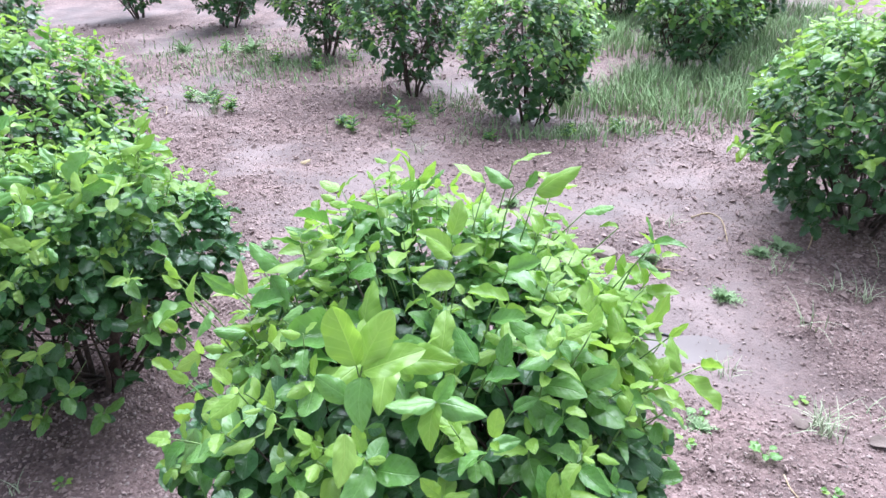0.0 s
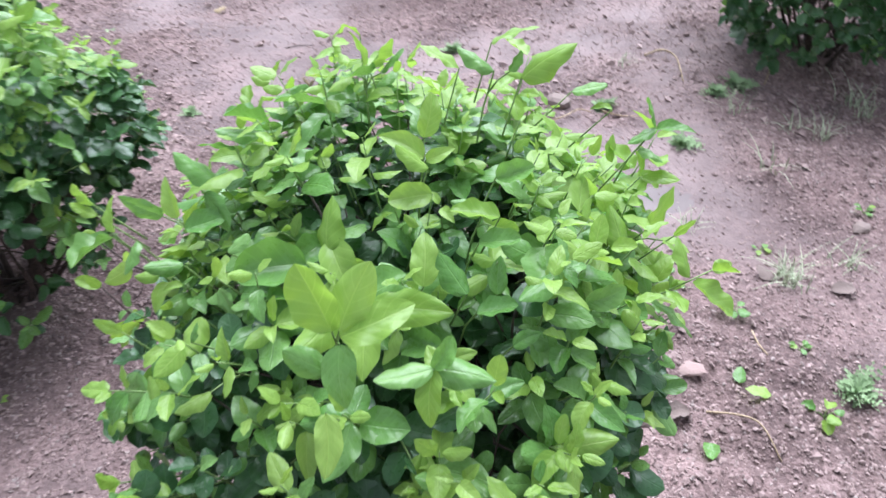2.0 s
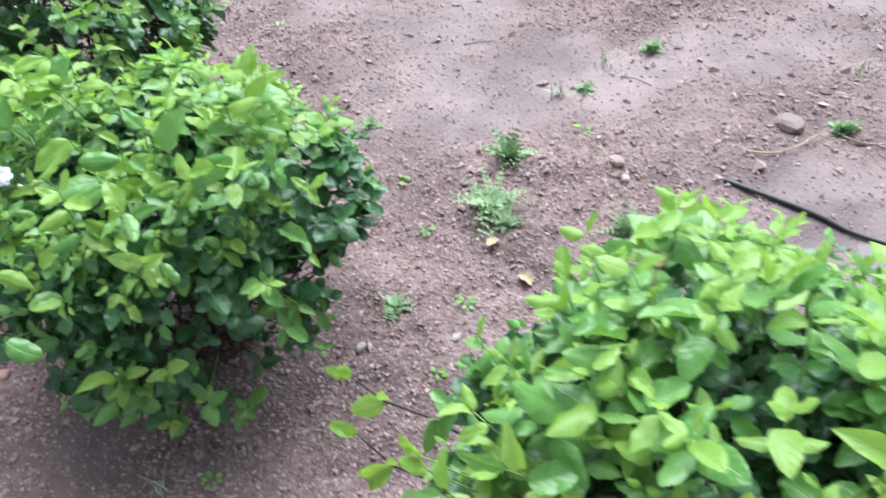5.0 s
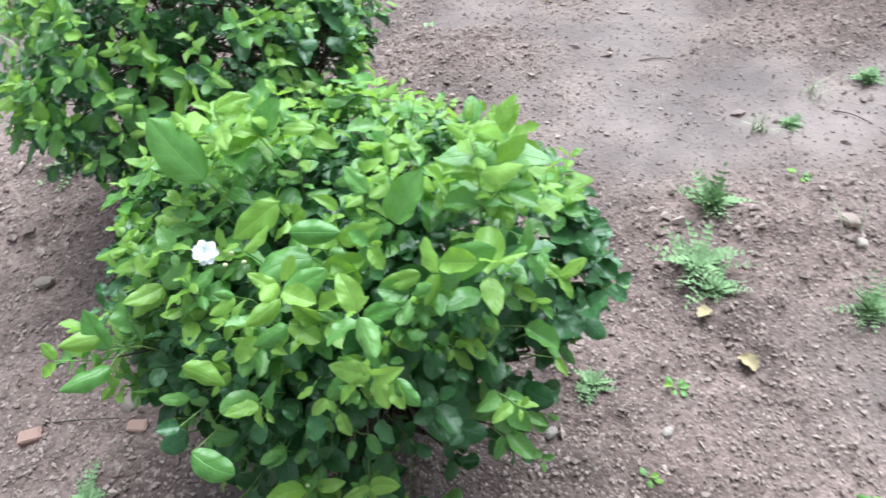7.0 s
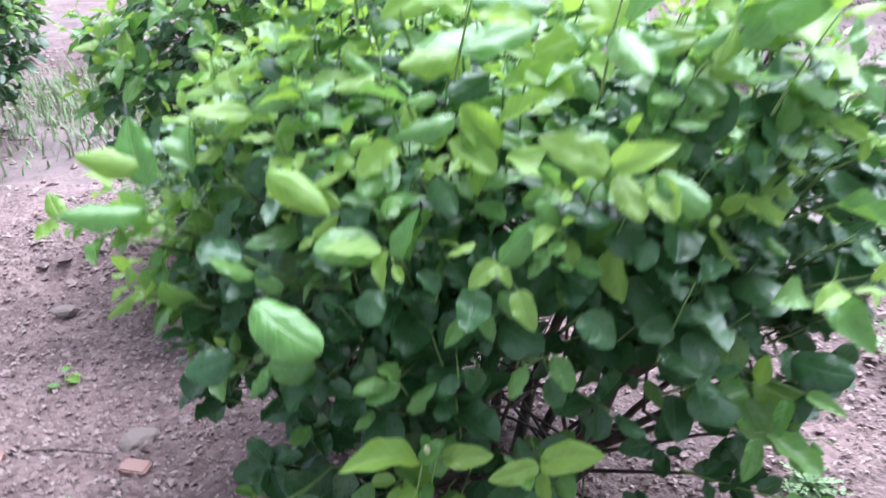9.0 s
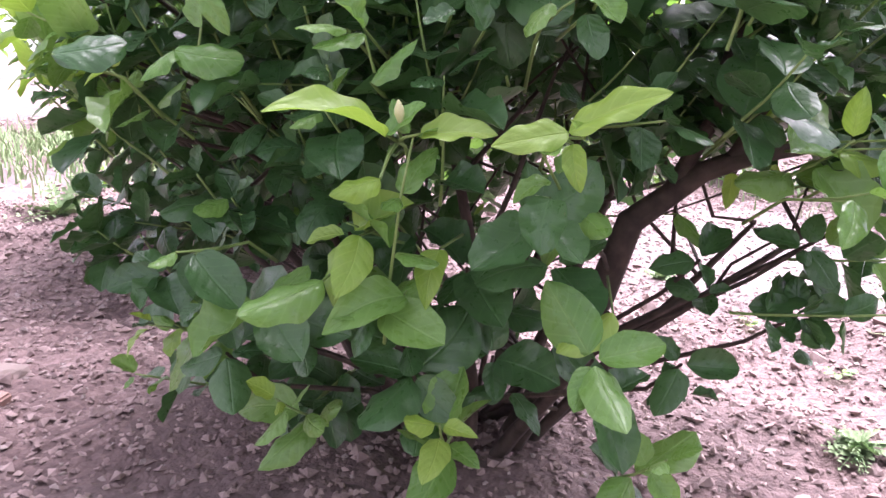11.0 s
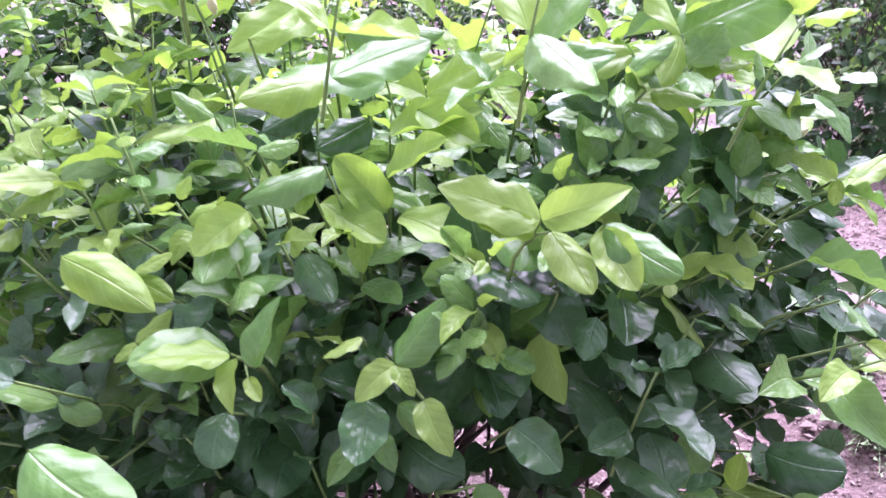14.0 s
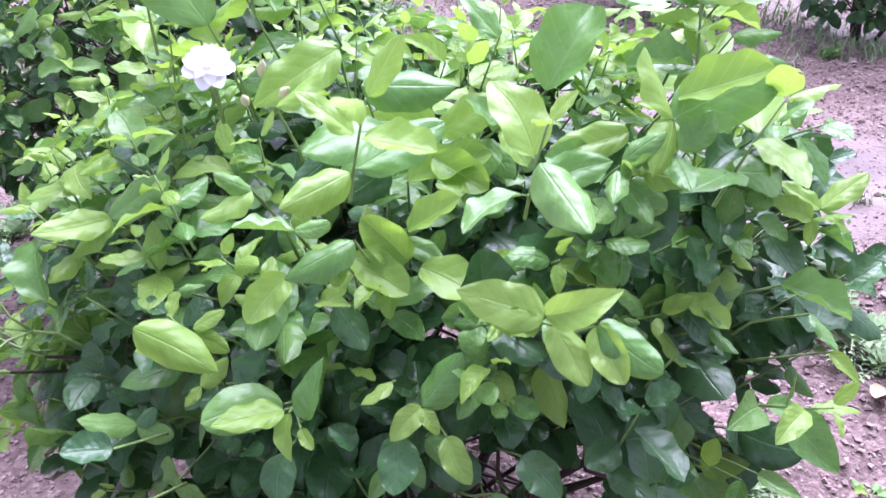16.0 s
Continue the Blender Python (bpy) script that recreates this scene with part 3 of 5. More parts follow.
    shoot_of((-0.236, -0.062, 0.81), [(-0, 0, -0, -0.29, 0.44, 0.85, 0.051, 1), (-0.016, -0.001, 0.005, -0.82, -0.05, 0.58, 0.053, 1), (0.009, -0.008, -0.012, 0.95, 0.26, 0.17, 0.052, 1), (-0.046, -0.029, -0.01, -0.31, -0.84, -0.44, 0.042, 1), (0.033, 0.027, 0.018, 0.51, -0.61, -0.6, 0.057, 1)])
    shoot_of((-0.31, -0.087, 0.804), [(-0, 0, -0, -0.71, -0.7, -0.07, 0.056, 1), (-0.016, 0.014, 0.024, -0.76, -0.05, 0.65, 0.032, 1), (-0.019, 0.022, 0.034, -0.55, 0.2, 0.81, 0.033, 1), (0.001, 0.004, 0.004, -0.09, 0.52, 0.85, 0.044, 1)])
    shoot_of((-0.174, -0.119, 0.767), [(0, 0, 0, 0.62, 0.55, 0.56, 0.048, 1), (-0.009, -0.018, -0.013, 0.46, -0.72, -0.51, 0.041, 1), (-0.048, -0.001, 0.015, -0.9, -0.34, 0.26, 0.044, 1), (-0.029, -0.046, -0.03, -0.23, -0.89, -0.4, 0.052, 1), (-0.113, -0.074, -0.02, -0.81, 0.01, 0.59, 0.032, 1)])
    shoot_of((-0.112, -0.01, 0.853), [(0, 0, 0, 0.91, 0.21, 0.37, 0.045, 1), (0.085, -0.004, -0.015, 0.75, -0.52, -0.4, 0.037, 1), (0.075, 0.005, -0.003, 0.97, 0.03, 0.24, 0.027, 1), (0.01, -0.033, -0.041, -0.91, -0, 0.41, 0.043, 1)])
    shoot_of((0.072, -0.395, 0.882), [(0, 0, 0, -0.96, -0.25, 0.07, 0.05, 1), (0, 0, 0, 0.97, -0.21, -0.08, 0.052, 1), (0, 0, 0, -0.15, -0.75, -0.65, 0.047, 1), (0, 0, 0, 0.55, 0.41, 0.73, 0.031, 1)])
    shoot_of((-0.013, -0.371, 0.901), [(0.006, -0.003, -0.005, 0.06, -0.72, -0.69, 0.053, 1), (0.006, 0.001, -0, 0.91, 0.21, 0.36, 0.066, 1), (-0, 0.003, 0.005, -0.37, 0.31, 0.88, 0.065, 1), (0.006, 0.004, 0.004, 0.46, 0.42, 0.78, 0.064, 1), (-0.005, -0.018, -0.023, -0.79, 0.07, 0.61, 0.043, 1), (-0.009, -0.041, -0.049, -0.02, -0.78, -0.62, 0.052, 0)])
    shoot_of((0.137, -0.161, 0.87), [(-0, 0, 0, -0.91, 0.06, 0.42, 0.037, 1), (0.007, -0.008, -0.013, 0.96, -0.27, -0.1, 0.03, 1), (0.014, 0.018, 0.032, 0.94, -0.05, 0.33, 0.042, 1), (-0.059, 0.024, 0.045, -0.77, 0.09, 0.63, 0.043, 0), (0.094, -0.051, -0.069, -0.96, 0.1, 0.24, 0.026, 1), (0.108, -0.065, -0.085, 0.9, -0.03, 0.43, 0.045, 1)])
    shoot_of((-0.162, -0.237, 0.719), [(0, 0, 0, 0.1, 0.52, 0.85, 0.028, 1), (-0.019, -0.019, -0.013, -0.8, -0.6, -0.05, 0.042, 1), (-0.037, 0.014, 0.035, 0.28, 0.53, 0.8, 0.023, 1), (0.008, 0.081, 0.108, 0.75, 0.38, 0.53, 0.03, 1), (0.054, 0.053, 0.045, -0.88, -0.48, -0.03, 0.032, 1)])
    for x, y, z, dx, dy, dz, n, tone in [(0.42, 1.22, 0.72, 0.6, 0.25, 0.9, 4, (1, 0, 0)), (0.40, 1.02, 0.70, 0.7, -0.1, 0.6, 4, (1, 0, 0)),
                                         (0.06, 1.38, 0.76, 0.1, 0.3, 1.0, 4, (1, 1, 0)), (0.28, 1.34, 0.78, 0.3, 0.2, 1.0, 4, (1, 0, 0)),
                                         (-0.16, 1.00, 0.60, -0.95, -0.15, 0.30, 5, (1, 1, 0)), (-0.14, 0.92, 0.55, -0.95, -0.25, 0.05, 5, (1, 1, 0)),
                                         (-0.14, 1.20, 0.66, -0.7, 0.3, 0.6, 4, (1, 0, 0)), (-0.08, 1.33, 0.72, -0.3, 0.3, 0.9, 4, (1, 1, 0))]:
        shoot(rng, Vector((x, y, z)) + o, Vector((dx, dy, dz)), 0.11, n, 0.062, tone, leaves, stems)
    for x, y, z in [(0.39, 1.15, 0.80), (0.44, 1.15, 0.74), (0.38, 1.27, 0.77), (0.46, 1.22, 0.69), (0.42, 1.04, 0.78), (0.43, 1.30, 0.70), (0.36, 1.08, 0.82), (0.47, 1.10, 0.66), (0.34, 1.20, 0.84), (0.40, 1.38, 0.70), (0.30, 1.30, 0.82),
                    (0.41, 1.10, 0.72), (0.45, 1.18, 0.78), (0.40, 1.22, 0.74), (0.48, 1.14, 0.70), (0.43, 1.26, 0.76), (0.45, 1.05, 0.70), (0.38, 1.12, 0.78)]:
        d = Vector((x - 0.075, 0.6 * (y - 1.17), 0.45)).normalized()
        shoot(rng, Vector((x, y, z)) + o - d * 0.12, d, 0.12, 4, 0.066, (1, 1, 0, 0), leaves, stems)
    # two thin sprigs that reach out of its flank, with long pointed leaves
    for foot, fork, tip, long in (((-0.22, 1.30, 0.32), (-0.37, 1.325, 0.425), (-0.415, 1.33, 0.51), (-0.75, 0.0, -0.66)), ((-0.22, 1.38, 0.38), (-0.385, 1.40, 0.495), (-0.43, 1.41, 0.545), (-0.75, 0.1, -0.5))):
        foot, fork, tip, long = Vector(foot) + o, Vector(fork) + o, Vector(tip) + o, Vector(long)
        mid = foot.lerp(fork, 0.5) + Vector((0, 0, 0.02))
        twigs.append(tube([foot, mid, fork, fork.lerp(tip, 0.6), tip], [0.003, 0.0027, 0.0022, 0.0016, 0.0012], 5))
        for at, d, s, tone in ((fork, long, 0.078, 0), (fork, Vector((0.1, -0.3, 0.9)), 0.045, 0), (tip, Vector((-0.9, 0.1, 0.35)), 0.045, 0), (tip, Vector((-0.4, -0.3, 0.9)), 0.036, 0), (mid, Vector((0.2, -0.5, 0.8)), 0.06, 1), (mid, Vector((-0.3, -0.6, -0.6)), 0.06, 1)):
            leaves.append((rng.randrange(8), tone, leaf_frame(at, d, Vector((0.1, -0.7, 0.8)), s, 0.72)))
    # a withered flower: a small brush of straw-coloured threads
    at = Vector((-0.007, 1.332, 0.866)) + o
    pieces = [tube([at + Vector((0, 0, -0.05)), at], [0.0015, 0.0015], 4)]
    for k in range(11):
        w = k * 2.4
        d = Vector((0.7 * math.cos(w), 0.7 * math.sin(w), 1.0)).normalized()
        pieces.append(tube([at, at + d * 0.012, at + d * rng.uniform(0.017, 0.024)], [0.0009, 0.0008, 0.0004], 4))
    v, f = merged(pieces)
    mesh_object("withered_flower", v, f, dry_stem, base, label="withered straw-brown flower head")


def second_bush_extras(rng, leaves, stems, twigs, base):
    o = Vector((0.955, -1.91, -ground_z(-0.955, 1.91)))
    shoot_of = functools.partial(spray, rng, leaves, stems, o.z, 0.55)
    # leaves of the side, of the hollow and of the top
    # tone 2 stands where shade falls, so the colour carries it
    shoot_of((0.17, -0.36, 0.661), [(0, 0, 0, -0.91, -0.13, 0.4, 0.053, 0), (0, 0, 0, 0.89, -0.07, 0.45, 0.045, 0), (0.005, -0.003, -0.005, 0.51, -0.66, -0.55, 0.039, 0), (-0.003, -0.003, -0.006, -0.95, -0.2, 0.23, 0.029, 0), (0.032, -0.002, -0.001, 0.76, -0.57, -0.31, 0.044, 1), (0.03, -0.003, -0.004, 0.45, -0.69, -0.56, 0.036, 1)])
    shoot_of((-0.039, -0.281, 0.702), [(0, 0, 0, -0.67, -0.72, -0.2, 0.039, 1), (0, 0, 0, -0.69, -0.4, 0.61, 0.028, 1)])
    shoot_of((0.0, -0.311, 0.687), [(0, 0, 0, -0.8, -0.51, 0.33, 0.04, 1), (0, 0, 0, 0.96, 0.17, 0.2, 0.024, 1), (0.038, 0.009, -0.011, -0.76, -0.64, -0.14, 0.051, 1), (0.03, 0.001, -0.021, -0.11, -0.7, -0.71, 0.02, 1)])
    shoot_of((0.064, -0.251, 0.656), [(0.001, -0.01, -0.021, -0.63, -0.08, 0.77, 0.048, 0), (0, 0, 0, 0.84, 0.11, 0.53, 0.046, 1), (-0.012, -0.018, -0.029, 0.07, -0.69, -0.72, 0.032, 0), (-0.008, -0.014, -0.024, 0.3, -0.61, -0.73, 0.022, 0)])
    shoot_of((0.075, -0.267, 0.635), [(0, 0, 0, 0.94, -0.26, -0.21, 0.062, 1)])
    shoot_of((-0.013, -0.306, 0.648), [(0, 0, 0, -0.48, -0.77, -0.41, 0.042, 1)])
    shoot_of((-0.083, -0.33, 0.61), [(0, 0, 0, -0.68, -0.72, 0.13, 0.039, 0), (0, 0, 0, 0.9, -0.08, -0.42, 0.028, 0), (-0, 0.002, 0.003, 0.83, 0.41, 0.37, 0.025, 0), (-0.01, 0.012, 0.029, -0.04, -0.75, -0.66, 0.019, 0), (-0.01, 0.012, 0.029, 0.94, 0.32, 0.11, 0.018, 1)])
    shoot_of((-0.003, -0.374, 0.584), [(0, 0, 0, -0.78, -0.58, 0.25, 0.046, 0), (0.013, -0, -0.008, 0.16, 0.43, 0.89, 0.041, 1), (0.003, 0, -0.002, 0.08, -0.81, -0.58, 0.03, 0), (0.011, -0.004, -0.012, 0.62, -0.56, -0.56, 0.016, 0)])
    shoot_of((0.062, -0.332, 0.577), [(0, 0, 0, -0.7, -0.69, -0.21, 0.026, 0)])
    shoot_of((0.085, -0.343, 0.566), [(0, 0, 0, 0.58, 0.35, 0.74, 0.046, 1), (0, 0, 0, -0.57, -0.75, -0.34, 0.03, 0), (0, -0.001, -0.001, 0.65, -0.58, -0.49, 0.02, 0), (0.018, -0.01, -0.017, 0.51, -0.7, -0.5, 0.034, 0)])
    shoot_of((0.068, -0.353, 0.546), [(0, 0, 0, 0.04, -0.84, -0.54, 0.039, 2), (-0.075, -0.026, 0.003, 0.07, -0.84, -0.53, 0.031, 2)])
    shoot_of((-0.08, -0.344, 0.573), [(0, 0, 0, 0.67, 0.49, 0.56, 0.028, 0), (0, 0, 0, -0.34, -0.87, -0.36, 0.017, 0)])
    shoot_of((-0.146, -0.34, 0.525), [(0, 0, 0, -0.68, -0.5, 0.54, 0.042, 1), (0, 0, 0, 0.93, 0.02, -0.36, 0.028, 1), (0, 0, 0, 0.66, 0.57, 0.49, 0.018, 2)])
    shoot_of((-0.195, -0.228, 0.647), [(0, 0, 0, -0.63, -0.75, 0.19, 0.058, 1), (0, 0, 0, -0.46, -0.83, -0.31, 0.042, 1), (0, 0, 0, 0.79, 0.41, 0.46, 0.058, 1), (0.002, 0.021, 0.05, -0.52, -0.8, -0.3, 0.029, 0), (0.053, 0.011, -0.048, -0.65, -0.76, -0, 0.049, 1)])
    shoot_of((-0.278, -0.242, 0.537), [(-0, 0, -0, -0.46, -0.88, -0.08, 0.038, 1), (0.013, 0.02, 0.012, 0.88, 0.45, 0.17, 0.045, 1)])
    shoot_of((0.365, -0.196, 0.643), [(0, 0, 0, -0.92, 0.17, 0.36, 0.032, 0), (0, 0, 0, 0.82, -0.43, 0.38, 0.027, 0), (0, 0, 0, -0.17, -0.58, -0.79, 0.019, 0), (0.004, -0.005, -0.007, 0.75, -0.64, -0.14, 0.027, 1)])
    shoot_of((0.27, -0.241, 0.599), [(0, 0, 0, 0.75, -0.61, -0.26, 0.039, 1), (-0.024, 0.03, 0.054, -0.98, -0.09, 0.16, 0.028, 1), (-0.054, 0.033, 0.052, -0.85, -0, 0.52, 0.034, 1)])
    shoot_of((0.382, -0.189, 0.551), [(0, 0, -0, 0.46, -0.77, -0.44, 0.034, 1), (0.014, -0.02, -0.023, 0.6, -0.76, -0.26, 0.03, 0)])
    shoot_of((0.295, -0.169, 0.434), [(0, 0, -0, -0.25, -0.77, -0.59, 0.057, 1), (0.047, -0.023, -0.013, 0.85, -0.5, 0.16, 0.055, 2)])
    shoot_of((0.271, -0.231, 0.645), [(0, 0, 0, 0.27, -0.68, -0.68, 0.036, 2)])
    shoot_of((-0.001, -0.159, 0.768), [(0, 0, 0, -0.72, -0.61, -0.33, 0.077, 1), (0.077, 0.001, -0.07, -0.87, -0.35, 0.34, 0.059, 1), (0.077, 0.001, -0.07, 0.89, -0.02, 0.46, 0.067, 1)])
    shoot_of((0.251, -0.242, 0.756), [(0, 0, 0, 0.84, -0.34, 0.42, 0.058, 0), (-0.03, -0.003, -0.023, -0.96, -0.25, -0.12, 0.052, 0)])
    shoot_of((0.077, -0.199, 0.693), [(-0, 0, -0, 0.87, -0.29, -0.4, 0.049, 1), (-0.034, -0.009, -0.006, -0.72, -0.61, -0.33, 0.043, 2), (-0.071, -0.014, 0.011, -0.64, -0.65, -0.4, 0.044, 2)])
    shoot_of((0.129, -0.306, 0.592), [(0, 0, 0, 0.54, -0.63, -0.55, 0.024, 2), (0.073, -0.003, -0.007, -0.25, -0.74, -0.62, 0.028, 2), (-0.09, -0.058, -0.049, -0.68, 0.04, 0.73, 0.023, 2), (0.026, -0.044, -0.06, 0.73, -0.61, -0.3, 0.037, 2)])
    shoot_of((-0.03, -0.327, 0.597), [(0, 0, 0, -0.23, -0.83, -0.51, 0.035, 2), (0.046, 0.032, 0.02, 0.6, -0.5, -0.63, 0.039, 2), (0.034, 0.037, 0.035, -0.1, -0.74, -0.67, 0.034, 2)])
    shoot_of((0.131, -0.39, 0.407), [(0, 0, 0, 0.89, -0.08, 0.46, 0.055, 0), (0, 0, 0, -0.86, -0.49, -0.16, 0.042, 0), (0.003, -0.001, -0.006, 0.26, -0.5, -0.83, 0.026, 0), (0.009, 0, -0.003, -0.54, -0.1, 0.84, 0.012, 0)])
    shoot_of((0.03, -0.402, 0.399), [(0, 0, 0, -0.71, -0.61, 0.36, 0.066, 0), (0, 0, 0, 0.67, 0.21, 0.71, 0.027, 1), (0.017, 0.008, 0.001, 0.97, 0.12, 0.21, 0.042, 0), (0, -0.008, -0.024, -0.66, -0.73, -0.19, 0.03, 0)])
    shoot_of((0.009, -0.373, 0.427), [(0, 0, 0, 0.62, 0.14, 0.77, 0.037, 1), (-0.006, 0.002, 0.028, -0.65, -0.69, -0.3, 0.033, 1), (-0.015, -0.003, 0.03, -0.71, -0.7, 0.05, 0.03, 1), (-0.006, 0.002, 0.031, -0.52, -0.5, 0.69, 0.023, 1)])
    shoot_of((0.005, -0.373, 0.332), [(0, 0, 0, -0.05, -0.71, -0.7, 0.043, 0), (0.048, 0.018, -0.007, -0.02, -0.68, -0.73, 0.038, 0)])
    shoot_of((0.035, -0.369, 0.296), [(0, 0, 0, -0.63, -0.75, -0.2, 0.054, 1), (-0.048, -0.019, 0.008, -0.52, -0.83, -0.21, 0.058, 1), (0.13, 0.027, -0.003, -0.65, -0.61, -0.46, 0.045, 0)])
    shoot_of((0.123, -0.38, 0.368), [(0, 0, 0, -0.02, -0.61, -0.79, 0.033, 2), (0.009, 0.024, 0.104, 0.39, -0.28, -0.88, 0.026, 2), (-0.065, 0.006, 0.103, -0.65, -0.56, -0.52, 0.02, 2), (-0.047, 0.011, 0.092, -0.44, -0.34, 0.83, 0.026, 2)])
    shoot_of((0.251, -0.12, 0.365), [(0, 0, 0, -0.09, -0.46, -0.88, 0.031, 0), (-0.042, -0.006, -0.039, 0.67, -0.48, -0.56, 0.04, 1), (0.034, -0.003, 0.01, -0.48, -0.34, -0.81, 0.016, 0)])
    shoot_of((-0.103, -0.389, 0.311), [(0, 0, 0, 0.78, -0.1, -0.62, 0.044, 2), (-0.009, -0.007, 0.002, -0.36, -0.88, -0.31, 0.02, 1), (0.018, 0.054, 0.11, -0.53, -0.79, -0.31, 0.047, 2), (-0.016, 0.035, 0.167, 0.6, 0.1, -0.79, 0.032, 1)])
    shoot_of((0.248, -0.251, 0.744), [(0, 0, 0, 0.89, 0.29, 0.34, 0.077, 1), (0, 0, 0, -0.25, -0.84, -0.48, 0.043, 1), (0, 0, 0, -0.39, 0.5, 0.77, 0.049, 1)])
    shoot_of((-0.029, -0.236, 0.747), [(0, 0, 0, 0.65, 0.62, 0.44, 0.047, 1), (0.055, 0.037, 0.004, 0.98, 0.17, -0.09, 0.068, 1), (0.087, 0.021, -0.028, -0.81, -0.57, 0.12, 0.073, 1)])
    shoot_of((-0.12, -0.131, 0.781), [(0, 0, 0, -0.5, 0.1, 0.86, 0.109, 1), (0.067, 0.067, 0.031, 0.45, 0.54, 0.71, 0.06, 1), (0.009, 0.061, 0.07, -0.45, 0.11, 0.89, 0.049, 1), (0.012, 0.066, 0.074, 0.88, 0.44, 0.18, 0.056, 1), (0.018, 0.034, 0.026, 0.8, 0.51, 0.31, 0.064, 1)])
    shoot_of((0.058, -0.211, 0.677), [(0, 0, 0, 0.91, 0.38, 0.19, 0.067, 1), (-0, -0.039, -0.032, 0.91, -0.23, -0.35, 0.037, 1), (-0.034, -0.06, -0.033, 0.86, -0.31, -0.41, 0.05, 1), (-0.086, -0.098, -0.035, 0.09, -0.89, -0.45, 0.05, 1)])
    shoot_of((0.394, -0.126, 0.616), [(0, 0, 0, -0.79, 0.32, 0.51, 0.04, 0), (0, 0, 0, 0.77, 0.33, 0.54, 0.046, 0), (0, 0, 0, 0.62, -0.68, -0.39, 0.035, 0)])
    shoot_of((-0.263, -0.315, 0.595), [(-0.004, 0.018, 0.016, -0.66, -0.67, 0.33, 0.066, 1), (0.005, -0.019, -0.015, -0.6, -0.76, 0.24, 0.071, 1), (0, 0, -0, -0.43, 0.35, 0.83, 0.067, 1), (0.008, 0.066, 0.041, 0.36, -0.72, -0.6, 0.051, 1)])
    shoot_of((0.162, -0.146, 0.728), [(0, 0, -0, 0.42, 0.56, 0.72, 0.079, 1), (-0.038, 0.021, 0.037, -0.62, 0.21, 0.75, 0.049, 1), (-0.079, -0.006, 0.025, -0.76, 0.04, 0.65, 0.038, 1)])
    shoot_of((0.302, -0.062, 0.774), [(0, 0, 0, 0.68, 0.36, 0.64, 0.055, 1), (0.002, 0.027, 0.035, 0.49, 0.4, 0.77, 0.044, 1), (0, 0, 0, -0.81, 0.16, 0.57, 0.048, 1), (0.011, -0.018, -0.023, 0.99, -0.01, 0.14, 0.037, 1), (-0.003, -0.024, -0.029, -0.85, 0.12, 0.51, 0.055, 1)])
    shoot_of((0.351, -0.201, 0.586), [(0, 0, 0, 0.89, -0.43, -0.16, 0.053, 1), (-0.087, 0.01, 0.017, 0.32, -0.81, -0.49, 0.044, 1), (-0.056, -0.033, -0.021, 0.67, -0.66, -0.35, 0.027, 1)])
    shoot_of((0.034, -0.339, 0.571), [(-0.043, -0.022, 0.006, -0.76, -0.61, 0.21, 0.053, 1), (0.053, -0.012, -0.027, 0.83, -0.44, -0.34, 0.04, 1), (-0.143, -0.018, 0.063, 0.9, -0.13, -0.42, 0.061, 0), (-0.133, -0.085, 0.018, -0.76, -0.54, 0.36, 0.029, 2), (-0.113, -0.109, -0.006, 0.91, -0.19, -0.37, 0.062, 1)])
    shoot_of((-0.135, -0.359, 0.44), [(0, 0, 0, 0.96, 0.29, -0.03, 0.044, 1), (0, 0, 0, -0.2, -0.83, -0.51, 0.032, 1), (0.01, 0.018, 0.016, -0.23, 0.23, 0.95, 0.031, 1)])
    shoot_of((-0.21, -0.383, 0.433), [(0, 0, 0, 0.78, 0.55, 0.3, 0.045, 2)])
    shoot_of((0.314, -0.255, 0.366), [(0, 0, 0, -0.22, -0.73, -0.65, 0.04, 1), (0.009, 0.003, 0.006, 0.78, -0.59, -0.21, 0.054, 1), (0.026, 0.02, 0.036, -0.24, -0.68, -0.69, 0.035, 1), (0.039, 0.022, 0.043, 0.87, -0.49, -0.04, 0.036, 1)])
    shoot_of((0.111, -0.355, 0.478), [(0, 0, 0, -0.3, -0.73, -0.61, 0.028, 1), (0.022, 0.009, 0.009, 0.57, -0.57, -0.59, 0.032, 1)])
    shoot_of((0.062, -0.353, 0.514), [(0, 0, 0, -0.53, -0.7, -0.48, 0.028, 1), (0.008, 0.007, 0.008, 0.52, -0.52, -0.68, 0.027, 1)])
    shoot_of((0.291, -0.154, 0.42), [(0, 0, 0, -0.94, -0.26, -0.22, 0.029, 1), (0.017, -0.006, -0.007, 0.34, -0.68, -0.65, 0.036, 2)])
    jasmine_flower(base, Vector((-1.004, 1.625, 0.792)) + o, Vector((0.25, -0.62, 0.75)).normalized(), 0.034, rng)
    for x, y, z, dx, dz in [(-0.972, 1.63, 0.785, 0.4, 0.8), (-0.962, 1.632, 0.770, 0.6, 0.5), (-0.985, 1.63, 0.765, 0.1, 0.4), (-0.60, 1.83, 0.66, 0.3, 0.9), (-0.59, 1.82, 0.65, 0.6, 0.7), (-0.918, 1.511, 0.406, 0.0, 1.0)]:
        bud(base, Vector((x, y, z)) + o, Vector((dx, -0.4, dz)), 0.014)
